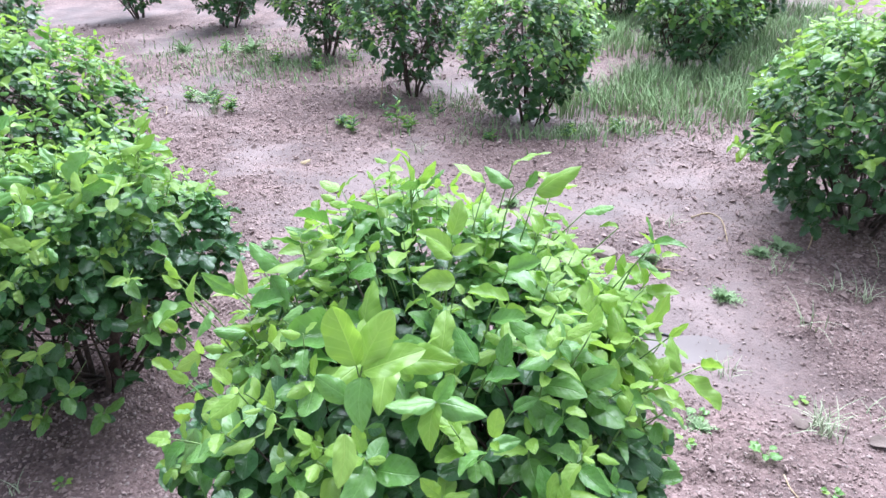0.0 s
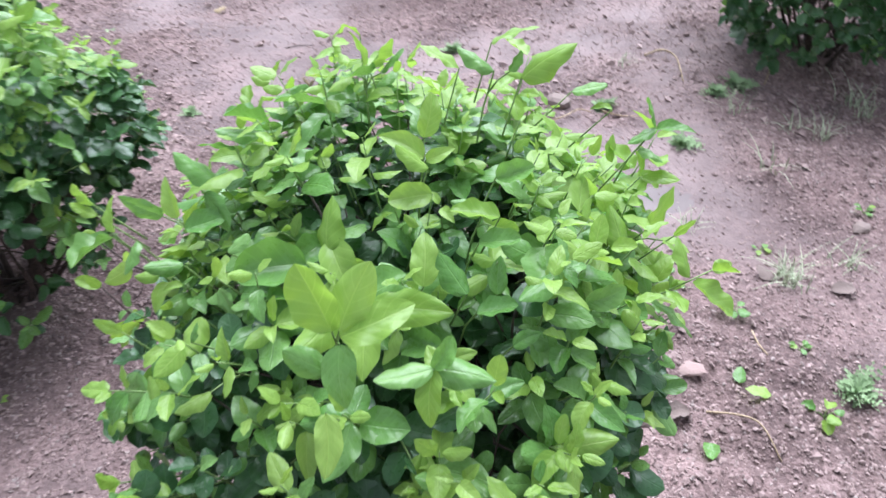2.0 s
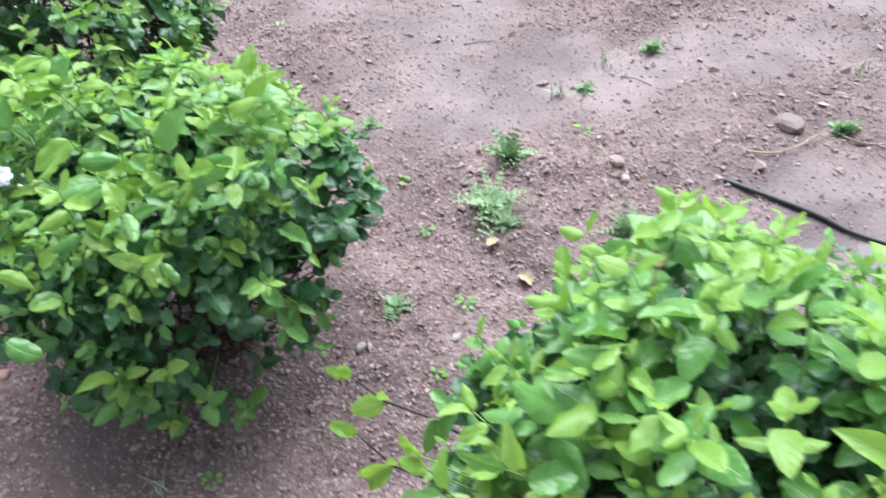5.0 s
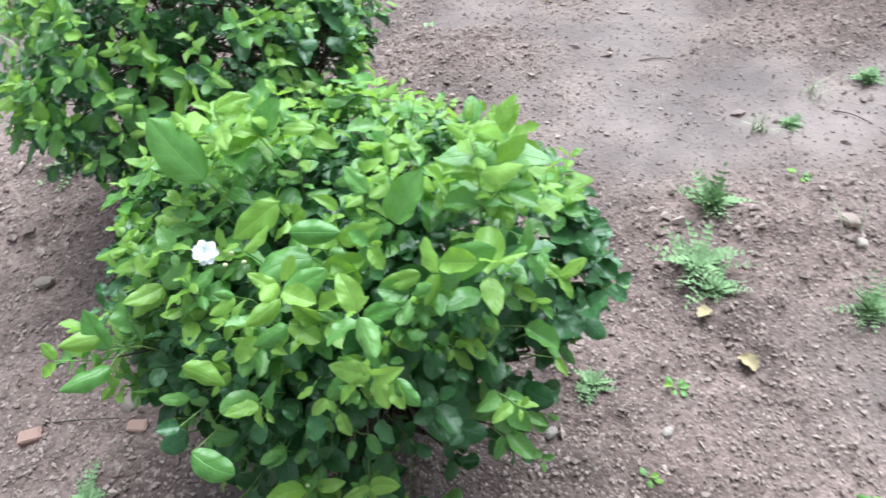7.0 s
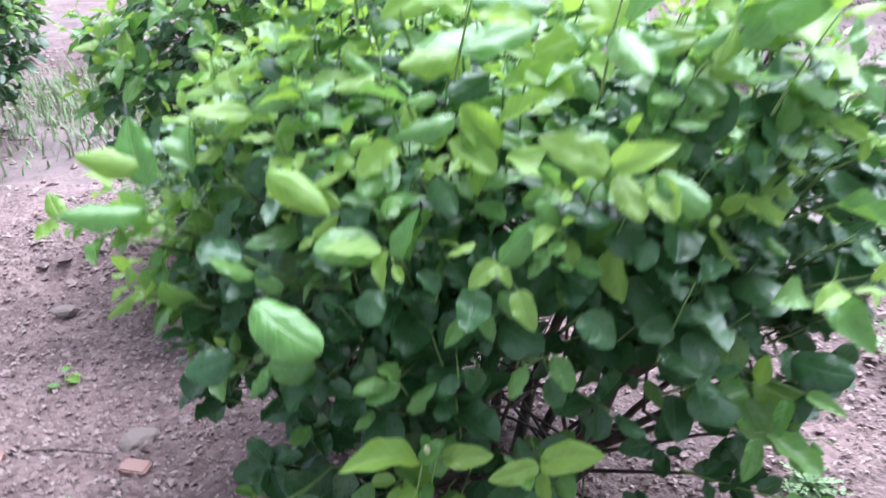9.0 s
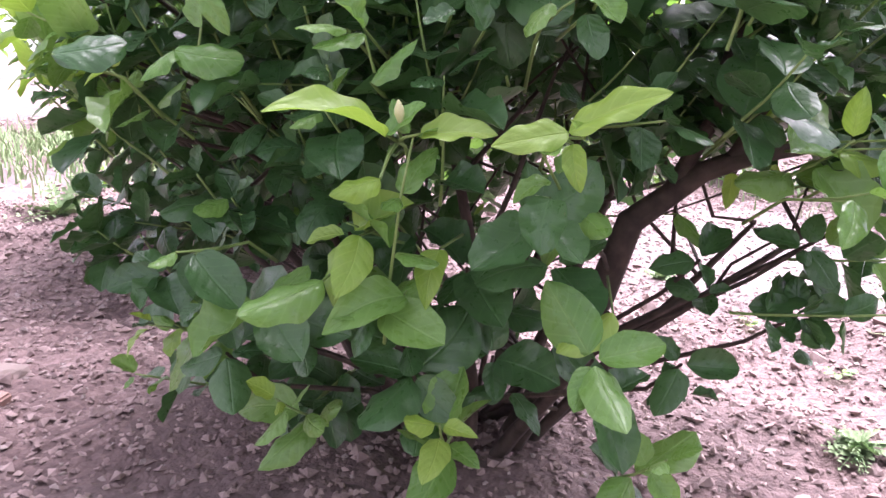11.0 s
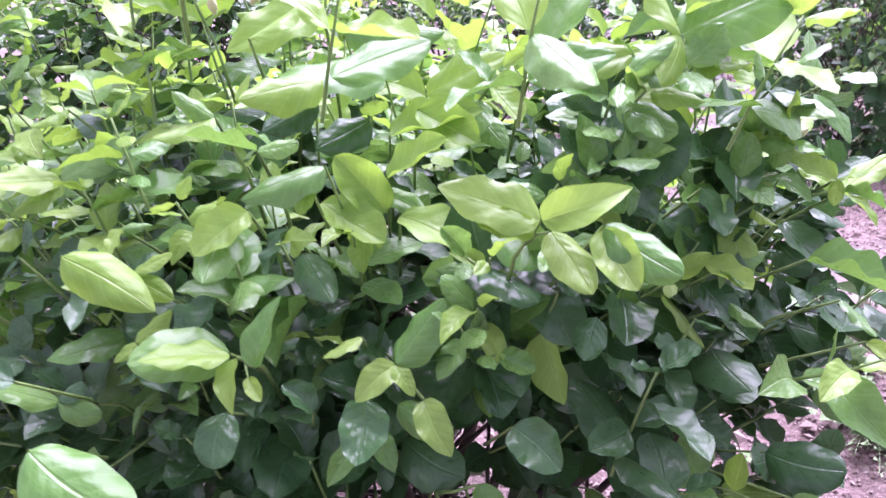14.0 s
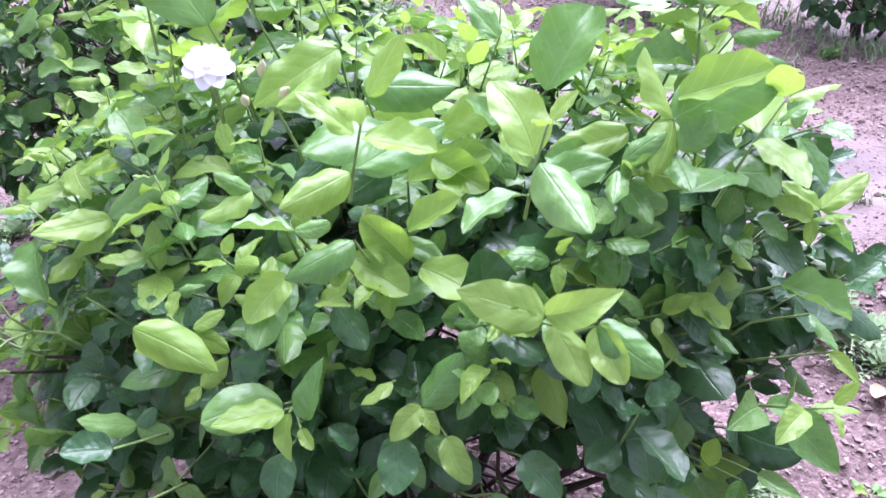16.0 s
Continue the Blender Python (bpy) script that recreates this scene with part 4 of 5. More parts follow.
    # the leafy shoots that carry the two bright clusters in front of the hollow
    for at, back in ((Vector((-0.925, 1.515, 0.400)) + o, Vector((-0.015, 0.05, -0.15))), (Vector((-0.826, 1.521, 0.395)) + o, Vector((0.01, 0.13, -0.07)))):
        shoot(rng, at + back, -back, back.length, 4, 0.040, (1, 1, 1, 1, 1), leaves, stems, hang=0.1)
        twigs.append(tube([at + back, at + back * 1.2 + Vector((0.01, 0.06, -0.02)), at + back * 1.3 + Vector((0.02, 0.18, -0.08)), Vector((0.03, 0.02, 0.02))], [0.0016, 0.0022, 0.003, 0.004], 5))
    for x, y, z, dx, dy, dz, n, s, tone in [(-1.14, 1.80, 0.75, 0.0, 0.0, 1.0, 3, 0.080, (1, 0, 0)), (-1.05, 1.82, 0.78, 0.05, 0.05, 1.0, 4, 0.072, (1, 0, 0)), (-1.00, 1.90, 0.76, 0.1, 0.0, 1.0, 3, 0.070, (1, 0, 0)),
                                            (-0.675, 1.79, 0.71, 0.12, 0.3, 1.0, 5, 0.066, (1, 0, 0)), (-0.67, 1.68, 0.67, 0.30, -0.1, 0.9, 3, 0.075, (1, 0, 0)), (-0.63, 1.88, 0.62, 0.4, 0.1, 1.0, 4, 0.055, (1, 0, 0)),
                                            (-0.80, 1.60, 0.70, 0.1, -0.4, 0.8, 3, 0.062, (1, 1, 0)), (-0.92, 1.62, 0.70, 0.2, -0.3, 0.9, 3, 0.065, (1, 0, 0)),
                                            (-1.22, 1.72, 0.48, -0.8, -0.5, 0.2, 4, 0.050, (1, 0, 0)), (-1.24, 1.75, 0.40, -0.9, -0.4, 0.0, 4, 0.050, (1, 1, 0)),
                                            (-1.10, 1.66, 0.20, -0.5, -0.7, 0.3, 4, 0.052, (1, 1, 0)), (-1.00, 1.62, 0.16, -0.1, -0.8, 0.35, 4, 0.052, (1, 1, 0)),
                                            (-0.90, 1.60, 0.16, 0.1, -0.8, 0.45, 4, 0.054, (1, 1, 0)), (-0.78, 1.64, 0.14, 0.3, -0.7, 0.40, 4, 0.054, (2, 1, 1)),
                                            (-1.15, 1.72, 0.12, -0.6, -0.5, 0.2, 4, 0.048, (2, 2, 1)), (-0.70, 1.72, 0.26, 0.7, -0.3, 0.15, 5, 0.040, (2, 2, 1)), (-0.66, 1.76, 0.30, 0.8, -0.1, 0.1, 4, 0.042, (2, 2, 1))]:
        shoot(rng, Vector((x, y, z)) + o, Vector((dx, dy, dz)), 0.14 if n == 5 else 0.09, n, 0.84 * s, tone, leaves, stems)
    # leaves that close the shoulder below the tall shoots
    for k in range(26):
        p = Vector((-0.64 - 0.22 * ((k * 0.618) % 1.0), 1.63 + 0.16 * ((k * 0.377) % 1.0), 0.53 + 0.17 * ((k * 0.755) % 1.0))) + o
        out = Vector((0.6 * p.x, p.y, 0)).normalized()
        shoot(rng, p, out + Vector((0.4 * math.sin(k), 0, 0.6)), 0.08, 4, 0.044, (2, 2, 1) if k % 3 else (1, 1, 0), leaves, stems)
    # a lobe of low shoots that reaches out of one flank
    for k in range(11):
        p = Vector((-1.235 + 0.04 * math.sin(k * 2.1), 1.70 + 0.07 * math.sin(k * 1.3), 0.37 + 0.017 * k)) + o
        shoot(rng, p, Vector((-0.85, -0.25 + 0.3 * math.sin(k * 3.0), 0.35)), 0.09, 4, 0.050, (1, 1, 0), leaves, stems)
        twigs.append(tube([p, p.lerp(Vector((-0.1, 0, 0.3)), 0.4), Vector((-0.05, 0, 0.2))], [0.0016, 0.0026, 0.004], 5))
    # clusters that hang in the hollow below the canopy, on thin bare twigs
    # tone 2 darkens the clusters to paint the shade of the hollow
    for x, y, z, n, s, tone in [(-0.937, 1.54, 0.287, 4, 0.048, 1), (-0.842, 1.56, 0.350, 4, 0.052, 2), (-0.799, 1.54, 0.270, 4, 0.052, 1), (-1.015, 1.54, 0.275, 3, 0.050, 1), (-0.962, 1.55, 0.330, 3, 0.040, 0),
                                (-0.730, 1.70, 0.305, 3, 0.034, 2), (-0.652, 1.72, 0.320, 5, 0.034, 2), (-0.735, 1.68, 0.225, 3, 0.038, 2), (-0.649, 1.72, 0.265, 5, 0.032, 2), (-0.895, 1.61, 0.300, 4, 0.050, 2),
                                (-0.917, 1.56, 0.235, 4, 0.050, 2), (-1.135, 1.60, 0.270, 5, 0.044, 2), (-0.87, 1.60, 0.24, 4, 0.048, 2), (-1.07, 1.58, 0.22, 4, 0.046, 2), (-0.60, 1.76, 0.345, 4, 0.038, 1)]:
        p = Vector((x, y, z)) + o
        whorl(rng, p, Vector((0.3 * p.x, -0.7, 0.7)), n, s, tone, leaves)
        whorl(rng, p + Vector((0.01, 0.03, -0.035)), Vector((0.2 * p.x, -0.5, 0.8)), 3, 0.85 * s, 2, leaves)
        twigs.append(tube([p, p + Vector((-0.1 * p.x, 0.04, -0.04)), p.lerp(Vector((0, 0, 0.03)), 0.5), Vector((0.1 * p.x, 0.02, 0.02))], [0.0014, 0.002, 0.0028, 0.004], 5))
    pts = [Vector(p) + o for p in ((-0.665, 1.86, 0.62), (-0.675, 1.87, 0.71), (-0.661, 1.87, 0.775), (-0.655, 1.87, 0.825))]
    stems.append(tube(pts, [0.0026, 0.0024, 0.002, 0.0014], 6))
    for k, d, s in ((2, (-0.9, -0.3, 0.15), 0.085), (2, (0.9, -0.2, 0.1), 0.085), (3, (-0.3, -0.7, 0.3), 0.06), (3, (0.4, 0.5, 0.6), 0.05), (1, (0.5, -0.8, 0.0), 0.08), (1, (-0.6, 0.7, 0.1), 0.075)):
        leaves.append((rng.randrange(8), 1 if k == 2 else 0, leaf_frame(pts[k], Vector(d), Vector((0, -0.2, 1)), s, 0.85)))
    # tall young tips above the rest of the bush
    for x, y, z, n, s in [(-1.13, 1.87, 0.79, 4, 0.070), (-1.06, 1.93, 0.79, 5, 0.062), (-1.19, 1.90, 0.76, 4, 0.060), (-0.65, 1.93, 0.75, 5, 0.055), (-0.66, 1.85, 0.72, 4, 0.060), (-0.72, 1.98, 0.74, 4, 0.055)]:
        p = Vector((x, y, z)) + o
        shoot(rng, p - Vector((0, 0, 0.11)), Vector((0.02, 0, 1)), 0.12, 3, 0.9 * s, (1, 0, 0), leaves, stems)
        whorl(rng, p, Vector((0, -0.2, 1)), n, s, 0, leaves)
    # a dark bare limb that leans out low down
    pts = [Vector(p) + o for p in ((-0.89, 1.90, 0.03), (-0.84, 1.83, 0.15), (-0.805, 1.79, 0.241), (-0.785, 1.79, 0.314), (-0.729, 1.79, 0.364), (-0.688, 1.79, 0.383), (-0.628, 1.79, 0.396))]
    v, f = tube(pts, [0.017, 0.015, 0.014, 0.013, 0.010, 0.009, 0.005], 8)
    mesh_object("limb", v, f, bark, base, label="dark leaning limb")
    for path in (((-0.706, 1.79, 0.376), (-0.690, 1.785, 0.410), (-0.680, 1.78, 0.442), (-0.672, 1.78, 0.50)), ((-0.752, 1.79, 0.350), (-0.728, 1.785, 0.407), (-0.724, 1.78, 0.444), (-0.712, 1.78, 0.51))):
        v, f = tube([Vector(p) + o for p in path], [0.008, 0.007, 0.006, 0.004], 7)
        mesh_object("branch", v, f, bark, base)


def pale_shoots(rng, leaves, stems, twigs, base):
    """Tall pale young shoots that stand out of one flank and the top."""
    for x, y, z, dx, dz, n in [(-0.40, -0.12, 0.66, -0.35, 1.0, 5), (-0.44, -0.05, 0.56, -0.6, 0.8, 5), (-0.36, -0.20, 0.72, -0.2, 1.0, 4), (-0.43, -0.20, 0.44, -0.8, 0.5, 4), (-0.45, 0.0, 0.34, -0.9, 0.3, 4),
                               (-0.25, -0.15, 0.82, -0.1, 1.0, 4), (-0.10, -0.2, 0.84, 0.0, 1.0, 4), (0.10, -0.2, 0.84, 0.1, 1.0, 4), (-0.10, -0.40, 0.55, 0.0, 0.6, 4), (-0.20, -0.38, 0.40, -0.2, 0.4, 4)]:
        shoot(rng, Vector((x, y, z)), Vector((dx, -0.25, dz)), 0.12, n, 0.062, (1, 0, 0), leaves, stems)


# ---- the bushes ----
jasmine_bush("leafy jasmine bush with bright young shoots on top", 0.075, 1.17, 0.37, 0.40, 0.85, 11, shoots=760, size=0.046, singles=300, light=0.35, bare=0.3, taper=0.42, lean=0.08, fill=150, extra=first_bush_extras)
jasmine_bush("dense jasmine bush with one white flower, bare stems at its foot", -0.955, 1.91, 0.42, 0.37, 0.72, 5, shoots=720, size=0.045, singles=300, light=0.3, bare=0.70, taper=0.45, lean=-0.03, fill=170, open_side=True, extra=second_bush_extras)
jasmine_bush("round dark green jasmine bush on bare soil", -1.58, 2.72, 0.43, 0.50, 0.94, 23, shoots=600, size=0.050, singles=200, light=-0.6, bare=0.0, taper=0.15)
jasmine_bush("jasmine bush with pale shoots at the edge of grass", 1.72, 3.06, 0.46, 0.42, 0.90, 31, shoots=430, size=0.052, singles=150, light=-0.3, bare=0.15, taper=0.12, extra=pale_shoots)
# low light values give the far bushes paler leaves in place of haze
mid_bush = jasmine_bush("upright jasmine bush with thin stems showing below", 0.43, 4.60, 0.40, 0.38, 0.92, 43, shoots=400, size=0.055, singles=0, low=True, bare=0.5, taper=0.3, light=-0.9)
dark_bush = jasmine_bush("dark jasmine bush on a narrow foot", -0.34, 5.25, 0.44, 0.44, 1.0, 53, shoots=440, size=0.055, singles=0, low=True, bare=0.6, taper=0.55, light=-0.2)
for master, x, y, turn, s in [(dark_bush, -1.15, 6.35, 40, 0.95), (mid_bush, -2.35, 7.6, 80, 1.0), (dark_bush, -3.5, 8.2, 200, 1.1), (mid_bush, 1.66, 5.78, 120, 1.0),
                              (dark_bush, 2.2, 6.6, 10, 1.05), (mid_bush, 1.45, 7.8, 310, 1.0), (dark_bush, 0.1, 7.6, 260, 1.05), (mid_bush, 3.1, 4.6, 150, 1.0),
                              (dark_bush, -3.2, 5.0, 300, 1.0), (mid_bush, -3.4, 3.2, 20, 1.0), (dark_bush, -0.9, 8.9, 70, 1.1), (mid_bush, 2.9, 8.2, 190, 1.1), (dark_bush, 0.9, 9.6, 130, 1.1), (mid_bush, -2.2, 10.0, 230, 1.1),
                              # unseen bushes behind the camera, added to hold sky light off the near sides
                              (dark_bush, -1.75, -0.75, 15, 1.0), (mid_bush, -0.55, -1.15, 95, 1.0), (dark_bush, 0.75, -1.55, 170, 1.0), (mid_bush, 2.1, -1.0, 250, 1.0), (dark_bush, -3.0, -0.2, 330, 1.0), (mid_bush, 1.9, 0.6, 45, 1.0)]:
    copy_thing(master, Matrix.Translation((x, y, ground_z(x, y) - 0.005)) @ Matrix.Rotation(radians(turn), 4, 'Z') @ Matrix.Scale(s, 4))


# ---- things on the ground ----
def stone(name, label, x, y, size, flat, mat, seed, category="stone"):
    """An angular stone, a little sunk into the soil."""
    rng = random.Random(seed)
    bm = bmesh.new()
    bmesh.ops.create_icosphere(bm, subdivisions=2, radius=1.0)
    for v in bm.verts:
        n = 1 + 0.28 * noise.noise(v.co * 1.3 + Vector((seed, 0, 0))) + 0.10 * noise.noise(v.co * 3.5 + Vector((0, seed, 0)))
        v.co = Vector((v.co.x * n, v.co.y * n * 0.75, v.co.z * n * flat)) * size * 0.5
        v.co.z = min(v.co.z, size * 0.5 * flat * 0.75)
    me = bpy.data.meshes.new(name)
    bm.to_mesh(me)
    bm.free()
    me.materials.append(mat)
    ob = new(name, me)
    ob.location = (x, y, rough_z(x, y) + size * flat * 0.22)
    ob.rotation_euler = (rng.uniform(-0.1, 0.1), rng.uniform(-0.1, 0.1), rng.uniform(0, 6))
    return tagged(ob, label, category)


stone("stone", "half-buried grey brown stone on damp soil", 0.64, 2.71, 0.105, 0.55, rock_mat, 3)
stone("stone", "small reddish stone on crumbly soil", 0.106, 2.525, 0.050, 0.6, red_stone_mat, 4)
stone("stone", "small pale stone on crumbly soil", 0.125, 2.46, 0.035, 0.7, pale_stone_mat, 5)
stone("stone", "flat reddish stone among gravel", 0.74, 1.47, 0.064, 0.3, red_stone_mat, 6)
stone("stone", "brown stone among gravel", 0.60, 1.34, 0.055, 0.6, rock_mat, 7)
stone("stone", "brown clod of stony soil", 1.40, 1.99, 0.06, 0.6, rock_mat, 8)
stone("stone", "grey stone on bare soil beside a bush", -1.55, 1.84, 0.07, 0.5, rock_mat, 9)
stone("stone", "brown stone on bare soil", -2.02, 2.19, 0.06, 0.5, rock_mat, 10)
stone("pebble", "pale round pebble on the soil", -0.34, 1.91, 0.03, 0.7, pale_stone_mat, 12, "pebble")
stone("pebble", "pale round pebble at the foot of a bush", -0.58, 1.88, 0.032, 0.7, pale_stone_mat, 13, "pebble")


def brick_piece(label, x, y, size, turn, seed):
    """A broken block of brick with chipped edges, half sunk."""
    rng = random.Random(seed)
    bm = bmesh.new()
    bmesh.ops.create_cube(bm, size=1.0)
    bmesh.ops.bevel(bm, geom=list(bm.edges), offset=0.09, segments=2, affect='EDGES')
    for v in bm.verts:
        n = 1 + 0.16 * noise.noise(v.co * 2.2 + Vector((seed, 0, 0))) + rng.uniform(-0.025, 0.025)
        v.co = Vector((v.co.x * n * size, v.co.y * n * size * 0.66, v.co.z * n * size * 0.55))
    me = bpy.data.meshes.new("brick_piece")
    bm.to_mesh(me)
    bm.free()
    me.materials.append(brick_mat)
    ob = new("brick_piece", me)
    ob.location = (x, y, rough_z(x, y) + 0.05 * size)
    ob.rotation_euler = (rng.uniform(-0.1, 0.1), rng.uniform(-0.1, 0.1), turn)
    return tagged(ob, label, "brick")


brick_piece("broken piece of red brick on bare soil", -1.51, 1.78, 0.046, 0.15, 14)
brick_piece("broken piece of red brick beside gravel", -1.75, 1.72, 0.050, 0.5, 15)
stone("stone", "pale stone beside a weed", -1.69, 1.56, 0.04, 0.6, pale_stone_mat, 16)


def fallen_leaf(label, x, y, size, mat, seed):
    v, f, uv = LEAVES[seed % 8]
    ob = mesh_object("fallen_leaf", v * size, f.tolist(), mat, uvs=uv)
    ob.location = (x, y, rough_z(x, y) + 0.008)
    ob.rotation_euler = (0.15, 0.1, seed * 1.7)
    return tagged(ob, label, "leaf", "fallen leaves")


for label, x, y, size, mat in [("dry yellow leaf lying on the soil", -0.15, 2.08, 0.05, dry_leaf_mat), ("dry yellow leaf lying under a weed", -0.24, 2.23, 0.045, dry_leaf_mat), ("grey green leaf lying under a weed", -0.30, 2.28, 0.06, rock_mat),
                               ("green leaf lying on gravel", 0.83, 1.42, 0.045, leaf_single[1]), ("yellow green leaf lying on gravel", 0.88, 1.37, 0.055, leaf_single[0]), ("green leaf lying on gravel", 0.72, 1.28, 0.05, leaf_single[1]),
                               ("dry brown leaf on damp soil", 1.19, 1.73, 0.06, rock_mat), ("dry brown leaf on damp soil", 1.04, 1.77, 0.06, rock_mat), ("dry brown leaf on gravel", 0.70, 1.35, 0.06, rock_mat),
                               ("pale green leaf on a smooth patch", -1.17, 3.54, 0.06, weed_mat), ("dry yellowish leaf on damp soil", -0.78, 3.79, 0.06, dry_leaf_mat), ("pale green leaf beside a bush", 0.66, 1.69, 0.05, leaf_single[1])]:
    fallen_leaf(label, x, y, size, mat, len(bpy.data.objects))


def twig(label, points, radius, mat, name="twig", category="twig"):
    pts = [Vector((x, y, rough_z(x, y) + radius + h)) for x, y, h in points]
    fine = []
    for i in range(len(pts) - 1):
        p0, p1, p2, p3 = pts[max(0, i - 1)], pts[i], pts[i + 1], pts[min(len(pts) - 1, i + 2)]
        for k in range(5):
            t = k / 5
            fine.append(0.5 * ((2 * p1) + (p2 - p0) * t + (2 * p0 - 5 * p1 + 4 * p2 - p3) * t * t + (3 * p1 - p0 - 3 * p2 + p3) * t ** 3))
    fine.append(pts[-1])
    v, f = tube(fine, [radius * (1 - 0.4 * i / len(fine)) for i in range(len(fine))], 7)
    return tagged(mesh_object(name, v, f, mat), label, category)


twig("bent dry twig on the soil", [(1.05, 3.09, 0.0), (1.12, 3.10, 0.02), (1.165, 3.05, 0.01), (1.14, 2.87, 0)], 0.004, dry_stem)
twig("thin dry twig on gravel", [(0.92, 1.58, 0), (0.915, 1.53, 0.004), (0.92, 1.49, 0)], 0.0025, dry_stem)
twig("long thin dry twig on gravel", [(0.74, 1.36, 0), (0.80, 1.33, 0.006), (0.83, 1.29, 0.004), (0.85, 1.22, 0)], 0.0025, dry_stem)
twig("thin pale root lying on damp soil", [(0.47, 2.57, 0), (0.56, 2.56, 0.004), (0.64, 2.59, 0.012), (0.70, 2.64, 0.016), (0.75, 2.67, 0)], 0.0032, dry_stem, "root", "root")
twig("thin pale root curling past a weed", [(0.78, 2.70, 0), (0.81, 2.65, 0.01), (0.85, 2.63, 0.004), (0.92, 2.64, 0)], 0.0032, dry_stem, "root", "root")
twig("short dark twig on a smooth patch", [(0.17, 3.08, 0), (0.22, 3.06, 0.005), (0.27, 3.02, 0)], 0.002, bark)
twig("short dark twig on a smooth patch", [(-0.40, 3.34, 0), (-0.34, 3.36, 0.003), (-0.29, 3.36, 0)], 0.002, bark)
twig("thin twig on the soil beside a bush", [(-1.75, 1.76, 0), (-1.66, 1.77, 0.004), (-1.56, 1.79, 0)], 0.002, bark)
twig("upright dry straw below the bushes", [(-0.52, 4.95, 0), (-0.50, 4.96, 0.10), (-0.49, 4.97, 0.24)], 0.004, dry_stem)
twig("bent dry straw on the soil", [(-1.95, 4.80, 0), (-1.88, 4.78, 0.03), (-1.84, 4.66, 0)], 0.004, dry_stem)
twig("upright dry straw beside grass", [(1.45, 2.86, 0), (1.46, 2.87, 0.06), (1.45, 2.90, 0.10)], 0.003, dry_stem)
twig("black rubber drip hose half sunk in damp soil", [(0.40, 2.445, -0.004), (0.525, 2.36, 0.0), (0.618, 2.311, 0.0), (0.70, 2.273, 0.0), (0.80, 2.235, -0.008)], 0.0085, hose_mat, "drip_hose", "hose")


def frond(rng, length, pairs, size):
    """A feathered leaf along y, arching down: small folded leaflets on both sides of a thin rib."""
    verts, faces = [], []

    def at(t):
        return Vector((0, length * t, -0.30 * length * t * t))

    verts += [Vector((-0.0008, 0, 0)), Vector((0.0008, 0, 0))]
    last = (0, 1)
    for k in range(pairs + 1):
        t = (k + 0.6) / (pairs + 0.6)
        p, s = at(t), size * (1.15 - 0.75 * t) * rng.uniform(0.7, 1.2)
        # the rib runs on to the next pair, whose leaflets grow from it
        o = len(verts)
        verts += [p - Vector((0.0006, 0, 0)), p + Vector((0.0006, 0, 0))]
        faces.append((last[0], last[1], o + 1, o))
        last = (o, o + 1)
        for side in ((1, -1) if k < pairs else (0,)):
            d = Vector((side, 0.65 if side else 1.0, rng.uniform(-0.2, 0.5))).normalized()
            n = Vector((-d.y, d.x, 0)).normalized() * s * 0.36
            root, q, up = (o if side < 0 else o + 1), len(verts), Vector((0, 0, 0.12 * s))
            verts += [p + d * s * 0.45 + n + up, p + d * s * 0.5, p + d * s * 0.45 - n + up, p + d * s - up]
            faces += [(root, q + 1, q), (root, q + 2, q + 1), (q, q + 1, q + 3), (q + 1, q + 2, q + 3)]
    return verts, faces


def weed(label, x, y, spread, seed, upright=0.5, size=0.016):
    """A low weed: feathered leaves round one foot."""
    rng = random.Random(seed)
    base = new("weed")
    base.location = (x, y, rough_z(x, y))
    for k in range(rng.randrange(16, 24)):
        v, f = frond(rng, spread * rng.uniform(0.45, 1.05), rng.randrange(5, 8), size * 1.15)
        ob = mesh_object("frond", v, f, weed_mat, base)
        ob.matrix_basis = Matrix.Rotation(k * 2.4 + rng.uniform(-0.3, 0.3), 4, 'Z') @ Matrix.Rotation(upright * rng.uniform(0.2, 1.5), 4, 'X') @ Matrix.Rotation(rng.uniform(-0.7, 0.7), 4, 'Y')
    return tagged(base, label, "weed", "weeds on the bare soil")


for i, (x, y, spread, up, size) in enumerate([(-0.21, 2.60, 0.12, 0.9, 0.026), (-0.26, 2.36, 0.13, 0.6, 0.024), (-0.22, 2.30, 0.08, 0.5, 0.02), (0.11, 2.26, 0.10, 0.8, 0.018), (0.80, 2.70, 0.06, 0.8, 0.024), (1.02, 2.47, 0.07, 0.5, 0.018),
                                              (0.77, 1.77, 0.07, 0.5, 0.016), (1.09, 1.39, 0.08, 0.5, 0.020), (1.34, 2.85, 0.10, 0.4, 0.022), (1.24, 2.80, 0.07, 0.4, 0.018), (-1.91, 1.76, 0.085, 0.5, 0.015), (-1.54, 1.60, 0.08, 0.5, 0.016),
                                              (-2.18, 2.68, 0.15, 0.7, 0.022), (-1.70, 5.05, 0.18, 0.7, 0.03),
                                              (-1.78, 6.4, 0.22, 0.7, 0.035), (-2.45, 6.6, 0.2, 0.7, 0.03), (-0.50, 2.00, 0.05, 0.4, 0.014),
                                              (0.04, 3.0, 0.05, 0.5, 0.014), (-0.70, 2.86, 0.05, 0.5, 0.014), (0.30, 3.25, 0.06, 0.6, 0.018)]):
    weed("low feathery green weed on bare soil" if y < 4 else "leafy green weed below the bushes", x, y, spread, 100 + i, up, size)


